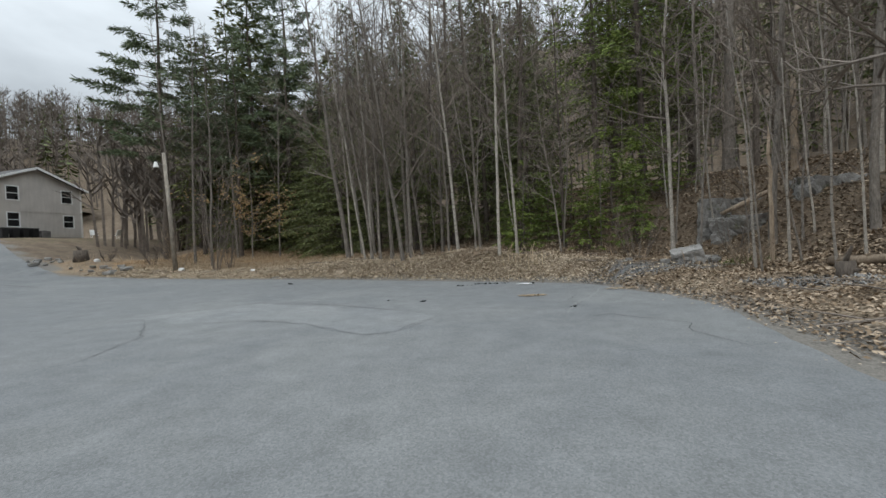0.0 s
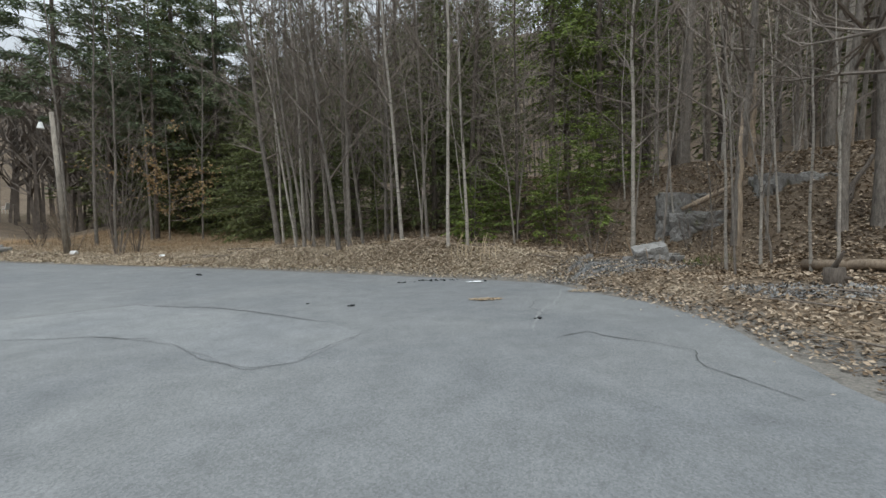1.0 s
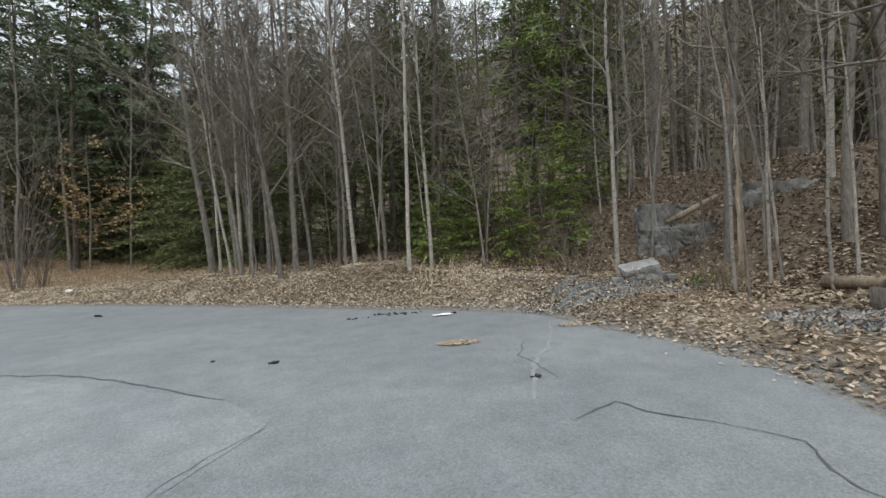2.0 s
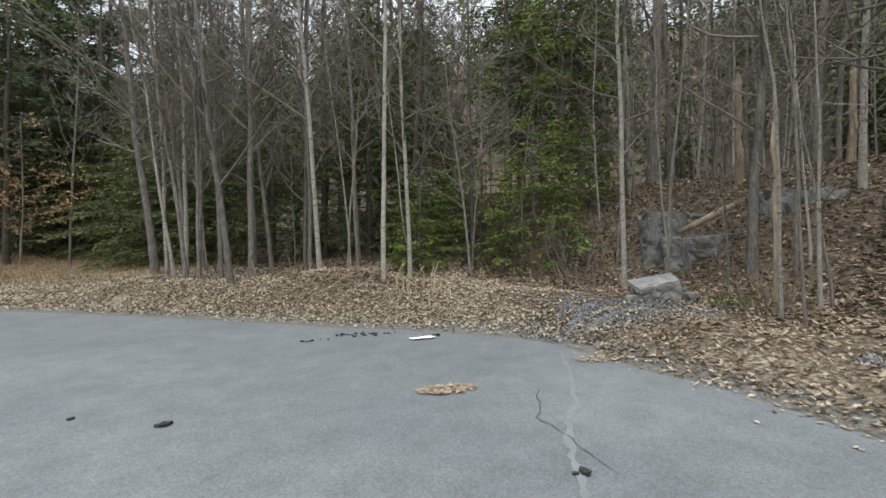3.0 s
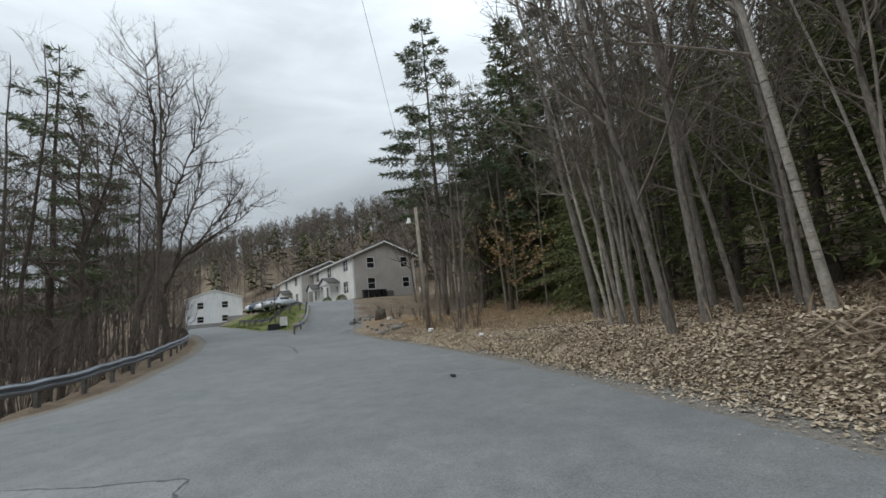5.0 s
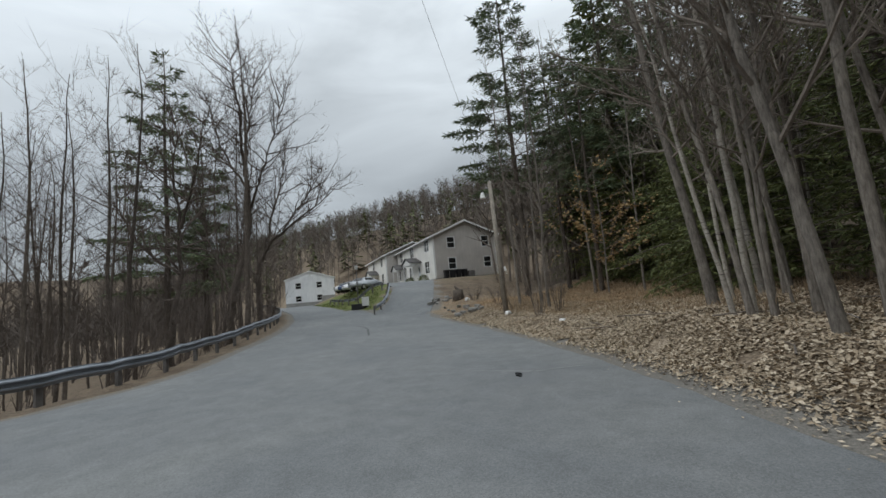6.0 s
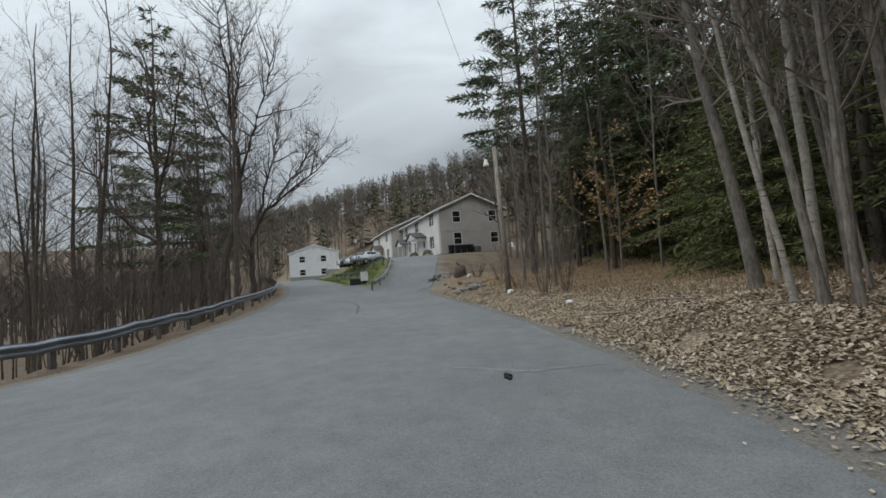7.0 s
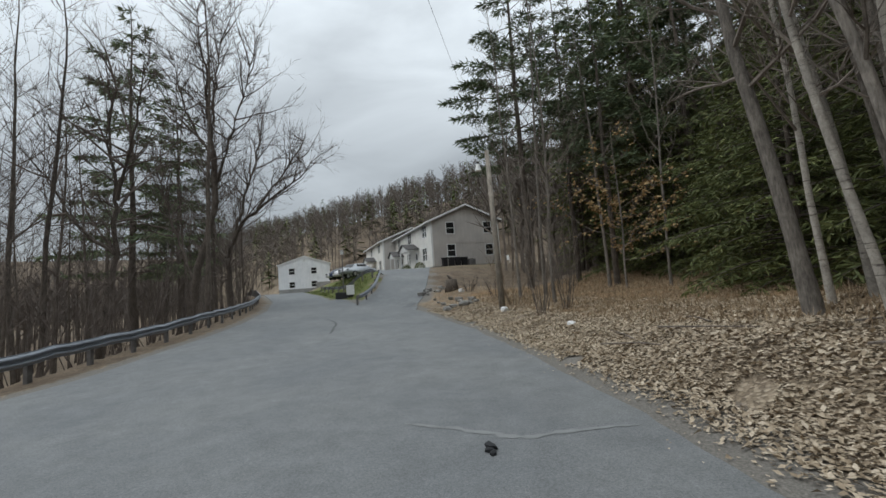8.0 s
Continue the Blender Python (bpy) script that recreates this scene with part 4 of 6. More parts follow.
HEM_BRIGHT = grown(conifer(206, 17, 0.19, 3.9, 0.27, 23, 5, 0.3, 0.28, 4, 0.032, 0.09, 0.5, 0.22, 0.12, 0.3), DARK_BARK, YOUNG)
WHITE_PINE = grown(conifer(207, 23, 0.22, 5.3, 0.34, 17, 6, 0.22, 0.42, 7, 0.034, 0.02, 0.5, 0.25, 0.12, 0.4), DARK_BARK, PINE)
WHITE_PINE_2 = grown(conifer(208, 19, 0.17, 3.4, 0.36, 14, 5, 0.24, 0.4, 7, 0.03, 0.015, 0.45, 0.2, 0.16, 0.45), DARK_BARK, PINE)
VALLEY_PINE = grown(conifer(209, 24, 0.25, 6.0, 0.24, 17, 6, 0.28, 0.5, 6, 0.045, 0.03, 0.7, 0.3, 0.08, 0.35), DARK_BARK, PINE)
for meshes, name, label, spots in (
        (HEM_WIDE, "hemlock", "broad dark hemlock with drooping sprays", ((-14.2, 38.4, 10, 1.15), (-10.2, 35.4, 140, 1.1), (-8.2, 31.6, 80, 1.0), (-6.6, 29.0, 200, 0.9), (-16.6, 38.6, 40, 1.1), (5.2, 25.4, 60, 1.0))),
        (HEM_MID, "hemlock", "dark green hemlock in the woods", ((-1.4, 26.2, 15, 1.0), (0.8, 25.0, 120, 0.9), (2.6, 23.8, 220, 1.0), (-3.9, 27.6, 45, 1.1), (5.6, 27.0, 100, 1.0))),
        (HEM_BIG, "hemlock", "tall dark hemlock on the slope", ((-19.0, 42.0, 75, 1.3), (-22.8, 41.8, 300, 1.2), (-12.0, 42.5, 40, 1.25), (-7.4, 41.5, 150, 1.2), (-3.2, 38.5, 260, 1.2), (3.5, 36.0, 15, 1.2), (10.6, 26.3, 30, 1.0), (2.0, 29.5, 70, 1.05), (-6.8, 33.5, 190, 1.1), (14.8, 25.5, 280, 0.95), (-2.4, 32.5, 320, 1.0), (6.0, 30.5, 0, 1.1))),
        (HEM_BRIGHT, "hemlock", "tall hemlock with lighter green sprays", ((10.2, 21.6, 0, 0.9), (8.6, 23.4, 140, 0.9), (12.2, 23.2, 260, 0.95))),
        (HEM_YOUNG, "young_hemlock", "small bright green hemlock under the trees", ((8.9, 21.0, 70, 1.0), (4.6, 21.8, 20, 1.0), (7.5, 18.7, 0, 0.85), (9.3, 19.6, 110, 0.8), (6.2, 20.0, 230, 0.75), (3.9, 19.6, 40, 0.7), (10.0, 19.4, 310, 0.8))),
        (HEM_LOW, "young_hemlock", "low bright green hemlock seedling", ((6.4, 18.4, 0, 0.9), (3.6, 18.7, 100, 0.8), (8.0, 17.6, 200, 0.9), (5.2, 20.4, 50, 1.0))),
        (WHITE_PINE, "white_pine", "tall white pine with layered blue-green plumes", ((-21.6, 33.4, 20, 1.08), (-17.0, 38.8, 200, 1.05), (-15.5, 43.5, 80, 1.2))),
        (WHITE_PINE_2, "white_pine", "white pine with layered blue-green plumes", ((-20.5, 36.5, 250, 1.05), (-16.4, 34.6, 140, 0.95), (-13.5, 38.0, 30, 1.1)))):
    for x, y, turn, size in spots:
        plant(name, meshes, x, y, label, "tree", turn, size, "evergreens in the woods")

HEM_FAR = [grown(conifer(220 + i, (17, 14, 20)[i], 0.17, (3.4, 3.0, 3.6)[i], (0.1, 0.06, 0.25)[i], 22, 5, 0.55, 0.5, 2, 0.085), DARK_BARK, HEMLOCK) for i in range(3)]

# --- bare trees deeper in the woods
KINDS = [grown(bare_tree(300 + i, (15, 17, 14, 18, 12, 16, 13)[i], (0.07, 0.10, 0.055, 0.13, 0.05, 0.085, 0.06)[i], (0.3, 0.35, 0.25, 0.4, 0.2, 0.3, 0.22)[i], 17, 0.24, ((i % 3 - 1) * 0.03, 0.01), 0.034, 4, 7, True, 1.4, 0.8),
               (GREY_BARK, GREY_BARK, BIRCH_BARK, DARK_BARK, GREY_BARK, GREY_BARK, GREY_BARK)[i], TWIG) for i in range(7)]
rng = np.random.RandomState(9)
taken = [(x, y) for x, y, *_ in FRONT + CLUMP] + [(-4.4, 23.2), (10.4, 13.9), (12.1, 11.5), (13.6, 20.5)]
made = 0
for _ in range(9000):
    if made >= 190:
        break
    x, y = rng.uniform(-30, 34), rng.uniform(2, 62)
    d = float(beside(EDGE, x, y)[0])
    if d < 5.5 or d > 40 or x < -22 + (y - 30) * 0.1 and y < 52 or (x < -4 and d < 9.5 + 0.26 * (-4 - x)):
        continue
    if x > 5 and d < 9 or x > 15 and rng.rand() < 0.35 or -48 < x < -36 and 36 < y < 52:
        continue
    if min((x - a) ** 2 + (y - b) ** 2 for a, b in taken) < 1.5 ** 2 + 0.05 * d:
        continue
    taken.append((x, y))
    made += 1
    plant("forest_tree", KINDS[rng.randint(7)], x, y, "leafless grey tree in the woods", "tree", rng.rand() * 360, 0.75 + 0.5 * rng.rand(), "bare trees in the woods")
made = 0
for _ in range(4000):
    if made >= 84:
        break
    x, y = rng.uniform(-34, 48), rng.uniform(-4, 78)
    d = float(beside(EDGE, x, y)[0])
    if d < 13 or d > 46 or x > 5 and d < 17 or x < -24 and y < 56 or min((x - a) ** 2 + (y - b) ** 2 for a, b in taken) < 4:
        continue
    taken.append((x, y))
    made += 1
    plant("hemlock", HEM_FAR[rng.randint(3)], x, y, "tall dark evergreen deep in the woods", "tree", rng.rand() * 360, 0.8 + 0.5 * rng.rand(), "evergreens in the woods")
for x, y, turn, size in ((-18.2, 39.0, 0, 1.0), (-13.6, 38.6, 100, 0.95), (-10.2, 39.5, 20, 1.1), (-6.5, 37.0, 210, 1.1), (-22.5, 40.0, 140, 0.9), (-21, 43, 200, 1.1), (-24.5, 46, 50, 1.0)):
    plant("hemlock", HEM_MID, x, y, "dark hemlock behind the beech", "tree", turn, size, "evergreens in the woods")

for _ in range(30):
    x, y = 8.5 + 10 * rng.rand(), 10.5 + 17 * rng.rand()
    if float(beside(EDGE, x, y)[0]) > 4.5:
        plant("sapling", KINDS[(2, 4, 6)[rng.randint(3)]], x, y, "thin leafless sapling on the slope", "tree", rng.rand() * 360, 0.32 + 0.25 * rng.rand(), "saplings on the slope")

# --- across the guard rail
def spined_tree(seed, spines, twig_r=0.009):
    """A leafless tree from its main limbs: each a run of (sideways, depth, height) with end radii, dressed with ever finer shoots."""
    rng = np.random.RandomState(seed)
    TV, TF, CV, CF = [], [], [], []
    for pts, r0, r1, dress in spines:
        p = np.array(pts, float)
        run = np.concatenate([[0], np.cumsum(np.linalg.norm(np.diff(p, axis=0), axis=1))])
        n = max(8, int(run[-1] / 0.6))
        at = np.linspace(0, run[-1], n)
        q = np.stack([np.interp(at, run, p[:, k]) for k in range(3)], 1)
        for _ in range(3):
            q[1:-1] = 0.25 * q[:-2] + 0.5 * q[1:-1] + 0.25 * q[2:]
        q[1:-1] += rng.normal(0, 0.06, (n - 2, 3))
        q = [(0.54 * u - 0.84 * d, 0.84 * u + 0.54 * d, z) for u, d, z in q]
        tube(TV, TF, q, [r0 + (r1 - r0) * k / (n - 1) for k in range(n)], 9)
        count = int(run[-1] * 2.8)
        for k in range(count):
            f = dress + (1 - dress) * (k + rng.rand()) / count
            j = min(int(f * (n - 1)), n - 2)
            w = (Vector(q[j + 1]) - Vector(q[j])).normalized()
            side = Vector((rng.normal(), rng.normal(), rng.normal(0.1, 0.5))).normalized()
            size = (1.2 + 3.0 * rng.rand()) * (1.15 - 0.4 * f)
            bough = limb(CV, CF, rng, q[j], side + w * 0.75, size, 0.012 + 0.011 * size, 5, 4, 0.08, 0.15)
            for _ in range(7):
                i = 1 + int(rng.rand() * 4.9)
                w2 = (Vector(bough[i]) - Vector(bough[i - 1])).normalized() + Vector((rng.normal(0, 0.55), rng.normal(0, 0.55), rng.normal(0.15, 0.4)))
                shoot = limb(CV, CF, rng, bough[i], w2, size * (0.25 + 0.3 * rng.rand()), 0.011, 3, 3, 0.08, 0.15)
                for _ in range(5):
                    h = 1 + int(rng.rand() * 2.9)
                    w3 = (Vector(shoot[h]) - Vector(shoot[h - 1])).normalized() + Vector((rng.normal(0, 0.5), rng.normal(0, 0.5), rng.normal(0.15, 0.4)))
                    twig(CV, CF, rng, shoot[h], w3, 0.3 + 0.5 * rng.rand(), twig_r)
    return (TV, TF), (CV, CF)


TALL = spined_tree(401, (
    ([(0, 0, -0.6), (0.5, 0, 3.7), (1.6, 0.2, 7.2), (1.9, 0.3, 10.0), (1.5, 0.2, 13.1), (1.6, 0, 16.3), (1.0, 0, 19.8), (0.8, 0, 21.8)], 0.27, 0.015, 0.35),
    ([(0.5, 0, 3.7), (-1.2, 0.8, 6.6), (-2.0, 1.0, 9.5), (-2.3, 1.4, 12.0)], 0.10, 0.012, 0.35),
    ([(1.9, 0.3, 9.8), (3.3, -0.6, 12.6), (4.6, -1.0, 15.4), (5.2, -1.2, 17.8)], 0.10, 0.012, 0.2),
    ([(1.8, 0.3, 11.2), (-0.2, 1.0, 13.8), (-1.3, 1.4, 17.5), (-1.6, 1.6, 19.5)], 0.10, 0.012, 0.2),
    ([(1.5, 0.2, 13.3), (2.6, -0.6, 16.8), (3.1, -0.8, 20.3)], 0.08, 0.012, 0.2)))
WIDE = spined_tree(402, (
    ([(0, 0, -0.6), (-0.25, 0, 2.0), (-0.3, 0, 4.1)], 0.24, 0.18, 0.8),
    ([(-0.3, 0, 4.1), (0.5, -0.2, 6.0), (2.1, -0.5, 7.4), (3.7, -0.6, 8.3), (5.6, -0.6, 9.7), (6.4, -0.5, 11.0)], 0.15, 0.012, 0.2),
    ([(0.5, -0.2, 6.0), (1.1, 0.5, 9.6), (1.9, 0.8, 12.4), (2.1, 0.9, 14.6)], 0.11, 0.012, 0.2),
    ([(2.1, -0.5, 7.4), (3.1, 0.6, 9.6), (4.7, 1.0, 11.8), (5.2, 1.2, 13.2)], 0.09, 0.012, 0.2),
    ([(-0.3, 0, 4.1), (-1.5, 0.6, 5.2), (-2.0, 1.0, 7.4), (-1.7, 1.2, 10.0)], 0.11, 0.012, 0.25)))
FORKED = spined_tree(403, (
    ([(0, 0, -0.6), (0.6, 0, 3.0), (1.0, 0.1, 5.6), (1.1, 0.1, 8.0), (0.6, 0.2, 11.0), (0.9, 0.3, 14.5)], 0.17, 0.014, 0.35),
    ([(1.0, 0.1, 5.6), (-0.8, 0.5, 6.9), (-2.2, 0.8, 8.2), (-3.0, 1.0, 10.8)], 0.09, 0.012, 0.25),
    ([(1.1, 0.1, 8.0), (2.3, -0.4, 11.0), (2.9, -0.6, 14.2)], 0.08, 0.012, 0.2)))
plant("roadside_tree", grown(TALL, DARK_BARK, DARK_TWIG), -32.3, 14.9, "tall dark leafless tree curving up beyond the guard rail", "tree")
plant("roadside_tree", grown(WIDE, DARK_BARK, DARK_TWIG), -35.0, 17.7, "wide-crowned dark leafless tree beyond the guard rail", "tree")
plant("roadside_tree", grown(FORKED, DARK_BARK, DARK_TWIG), -26.0, 11.2, "dark forked leafless tree beyond the guard rail", "tree")
plant("valley_pine", VALLEY_PINE, -41.5, 11.6, "big blue-green pine in the valley", "tree", 0, 1.15)
plant("valley_pine", VALLEY_PINE, -46, 14.6, "blue-green pine in the valley", "tree", 130, 0.95)
rng = np.random.RandomState(19)
taken, made = [(-32.3, 14.9), (-35.0, 17.7), (-26.0, 11.2)], 0
VALLEY_KINDS = [grown(bare_tree(430 + i, (15, 13, 17, 10)[i], (0.085, 0.055, 0.105, 0.04)[i], 0.36, 19, 0.32, ((i - 1.5) * 0.05, 0), 0.035, 5, 6, True, 0.8, 1.25), DARK_BARK, DARK_TWIG) for i in range(4)]
for _ in range(4000):
    if made >= 112:
        break
    x, y = rng.uniform(-75, -14), rng.uniform(-25, 24)
    v = -float(beside(VALLEY, x, y)[0])
    if v < 1.8 or v > 26 or v < 5.5 and x > -27 or -40 < x < -20 and 10.2 < y < 14.6 or min((x - a) ** 2 + (y - b) ** 2 for a, b in taken) < 2.2 or x > -30 and y < -8:
        continue
    taken.append((x, y))
    made += 1
    plant("valley_tree", VALLEY_KINDS[rng.randint(4)], x, y, "dark leafless tree on the valley slope", "tree", rng.rand() * 360, 0.85 + 0.55 * rng.rand(), "bare trees below the road")
for i, (x, y) in enumerate(((-15.2, 8.2), (-16.6, 10.1), (-19.1, 11.8), (-22.2, 13.4), (-26, 15.2), (-30, 16.9), (-13.6, 5.5), (-20.8, 10.2), (-24.6, 12.4), (-35, 18.2), (-39, 19), (-33, 14), (-28, 11.5))):
    shrub(x, y, 3.2 + (i % 4) * 0.7, 14, 40 + i, "leafless thicket behind the guard rail", DARK_TWIG, 0.35)


# --- woods on the far hillsides, one mesh of many small trees
def far_woods(name, count, pick, height, material, label, seed, evergreen=False):
    rng = np.random.RandomState(seed)
    V, F = [], []
    for _ in range(count):
        x, y = pick(rng)
        z, h = ground_at(x, y), height * (0.7 + 0.6 * rng.rand())
        if evergreen:
            tube(V, F, [(x, y, z), (x, y, z + h)], [0.2, 0.02], 3)
            for k in range(46):
                f = 0.12 + 0.86 * k / 46
                a, l = rng.rand() * 6.283, h * 0.24 * (1 - f) ** 0.8 * (0.6 + 0.7 * rng.rand()) + 0.2
                c, s = math.cos(a), math.sin(a)
                o = len(V)
                V += [(x, y, z + h * f + 0.3), (x + c * l - s * l * 0.35, y + s * l + c * l * 0.35, z + h * f - 0.3), (x + c * l * 1.1, y + s * l * 1.1, z + h * f - 0.5 * rng.rand()), (x + c * l + s * l * 0.35, y + s * l - c * l * 0.35, z + h * f - 0.3)]
                F.append((o, o + 1, o + 2, o + 3))
        else:
            lx, ly = rng.normal(0, 0.05, 2)
            tube(V, F, [(x, y, z - 0.5), (x + lx * h * 0.5, y + ly * h * 0.5, z + h * 0.5), (x + lx * h, y + ly * h, z + h)], [0.15, 0.1, 0.02], 3)
            for k in range(20):
                f = 0.35 + 0.6 * rng.rand()
                a, l = rng.rand() * 6.283, h * 0.26 * (1.2 - f)
                p = (x + lx * h * f, y + ly * h * f, z + h * f)
                q = (p[0] + math.cos(a) * l, p[1] + math.sin(a) * l, p[2] + l * (0.5 + rng.rand()))
                twig(V, F, rng, p, Vector(q) - Vector(p), l * 1.2, 0.085)
                for _ in range(2):
                    e = (q[0] + rng.normal(0, 0.35) * l, q[1] + rng.normal(0, 0.35) * l, q[2] + l * 0.5 * rng.rand())
                    m = tuple(p[c] + (q[c] - p[c]) * 0.55 for c in range(3))
                    twig(V, F, rng, m, Vector(e) - Vector(m), l * 0.8, 0.055)
    return tagged(joined(name, V, F, material), label, "woods", kind="stuff")


def on_hill(first, last, spread):
    hill = resample(FOOT, 400)
    side = np.gradient(hill, axis=0)
    side = np.stack([side[:, 1], -side[:, 0]], 1) / np.hypot(*side.T)[:, None]

    def pick(rng):
        i = rng.randint(int(first * 399), int(last * 399))
        p = hill[i] + side[i] * (2 + spread * rng.rand())
        return float(p[0]), float(p[1])
    return pick


far_woods("hillside_woods", 1700, on_hill(0.20, 0.93, 120), 14, FAR_TWIG, "leafless grey woods on the hillside", 51)
far_woods("hillside_evergreens", 200, on_hill(0.35, 0.9, 130), 15, HEMLOCK, "dark evergreens scattered over the hillside", 52, True)
far_woods("valley_woods", 560, lambda rng: (-62 - 150 * rng.rand(), -70 + 92 * rng.rand()), 13, FAR_TWIG, "leafless woods across the valley", 53)
far_woods("slope_woods", 170, lambda rng: (-40 + 28 * rng.rand(), 52 + 20 * rng.rand()), 13, FAR_TWIG, "leafless woods on the slope behind the houses", 54)
far_woods("slope_evergreens", 22, lambda rng: (-38 + 24 * rng.rand(), 50 + 18 * rng.rand()), 13, HEMLOCK, "dark evergreens on the slope behind the houses", 55, True)
far_woods("bank_woods", 75, lambda rng: (-35 + 13 * rng.rand(), 41 + 13 * rng.rand()), 11, FAR_TWIG, "leafless grey woods beside the houses", 56)


# ---------------------------------------------------------------- guard rails
def guard_rail(line, label, step=1.9):
    """A W-beam rail on posts, all parts in world place."""
    line = np.asarray(line, float)
    run = np.concatenate([[0], np.cumsum(np.hypot(*np.diff(line, axis=0).T))])
    count = int(run[-1] / step)
    first = line[0]
    root = thing("guard_rail", pose(first[0], first[1], ground_at(*first)), label, "guard rail")
    origin = Vector(root.matrix_world.translation)
    n = count * 4
    at = np.linspace(0, run[-1], n + 1)
    p = np.stack([np.interp(at, run, line[:, k]) for k in (0, 1)], 1)
    for _ in range(6):
        p[1:-1] = 0.25 * p[:-2] + 0.5 * p[1:-1] + 0.25 * p[2:]
    t = np.gradient(p, axis=0)
    t /= np.hypot(*t.T)[:, None]
    side = np.stack([t[:, 1], -t[:, 0]], 1)
    # the folded section: outward offset and height
    fold = [(0.0, 0.42), (0.0, 0.45), (0.075, 0.49), (0.08, 0.52), (0.0, 0.56), (0.0, 0.60), (0.08, 0.64), (0.075, 0.67), (0.0, 0.71), (0.0, 0.735)]
    V, F = [], []
    for q, s in zip(p, side):
        z = ground_at(*q)
        for o, h in fold:
            V.append((q[0] + s[0] * o - origin.x, q[1] + s[1] * o - origin.y, z + h - origin.z))
    m = len(fold)
    for i in range(n):
        for k in range(m - 1):
            F.append((i * m + k, (i + 1) * m + k, (i + 1) * m + k + 1, i * m + k + 1))
    beam = joined("beam", V, F, STEEL, root, "galvanised folded steel beam")
    solid = beam.modifiers.new("sheet", "SOLIDIFY")
    solid.thickness = 0.006
    post_bm = box(-0.05, -0.07, -0.3, 0.05, 0.07, 0.68, 0.008)
    post = part("post", post_bm, POST, root, "weathered steel post")
    block = part("spacer", box(-0.05, -0.075, 0.45, 0.05, 0.075, 0.7, 0.008), POST, root)
    for i in range(count + 1):
        k = min(i * 4, n)
        q, s = p[k], side[k]
        a = math.degrees(math.atan2(s[1], s[0]))
        for src, off in ((post, -0.16), (block, -0.06)):
            ob = src if i == 0 else new(src.name, src.data)
            if i:
                ob.parent = root
            ob.matrix_local = Matrix.Translation(Vector((q[0] + s[0] * off, q[1] + s[1] * off, ground_at(*q))) - origin) @ pose(0, 0, 0, 0, 0, a)
    return root


rail_line = resample(VALLEY[2:14], 80)
tangent = np.gradient(rail_line, axis=0)
tangent /= np.hypot(*tangent.T)[:, None]
guard_rail(rail_line + np.stack([-tangent[:, 1], tangent[:, 0]], 1) * 1.0, "long galvanised guard rail along the road edge")
guard_rail([(-29.6, 24.9), (-30.8, 26.0), (-33.8, 28.0), (-38, 30.3)], "short galvanised guard rail beside the drive")
guard_rail([(-38.6, 29.9), (-42.5, 29.6), (-48, 29.3), (-55, 29.9)], "low galvanised guard rail before the parked cars")


# ---------------------------------------------------------------- buildings
def wall(name, x0, x1, z0, z1, holes, thick, material, parent, m):
    """A wall panel in the local x-z plane with real openings, at the pose m under its house."""
    xs = sorted({x0, x1, *[v for h in holes for v in (h[0], h[1])]})
    zs = sorted({z0, z1, *[v for h in holes for v in (h[2], h[3])]})
    bm = bmesh.new()
    grid = {(i, j): bm.verts.new((x, 0, z)) for i, x in enumerate(xs) for j, z in enumerate(zs)}
    for i in range(len(xs) - 1):
        for j in range(len(zs) - 1):
            cx, cz = (xs[i] + xs[i + 1]) / 2, (zs[j] + zs[j + 1]) / 2
            if not any(h[0] < cx < h[1] and h[2] < cz < h[3] for h in holes):
                bm.faces.new((grid[i, j], grid[i + 1, j], grid[i + 1, j + 1], grid[i, j + 1]))
    bmesh.ops.delete(bm, geom=[v for v in bm.verts if not v.link_faces], context="VERTS")
    made = bmesh.ops.extrude_face_region(bm, geom=bm.faces[:])
    bmesh.ops.translate(bm, vec=(0, thick, 0), verts=[e for e in made["geom"] if isinstance(e, bmesh.types.BMVert)])
    ob = part(name, bm, material, parent)
    ob.matrix_local = m
    return ob


def window(parent, m, x0, x1, z0, z1, double=False):
    """Frame, sash bars and glass set in an opening of the wall at pose m."""
    bm = bmesh.new()
    w = 0.09
    for a in ((x0 - w, z0 - w, x0, z1 + w), (x1, z0 - w, x1 + w, z1 + w), (x0, z1, x1, z1 + w), (x0, z0 - w, x1, z0)):
        box(a[0], -0.035, a[1], a[2], 0.06, a[3], bm=bm)
    frame_part = part("window", bm, TRIM, parent, "white-framed sash window")
    frame_part.matrix_local = m
    part("pane", box(x0, 0.05, z0, x1, 0.07, z1), GLASS, frame_part, "dark glass")
    mid = (z0 + z1) / 2
    part("sash_bar", box(x0, 0.02, mid - 0.03, x1, 0.048, mid + 0.03), TRIM, frame_part)
    if double:
        cx = (x0 + x1) / 2
        part("sash_bar", box(cx - 0.06, 0.015, z0, cx + 0.06, 0.048, z1), TRIM, frame_part)
    return frame_part


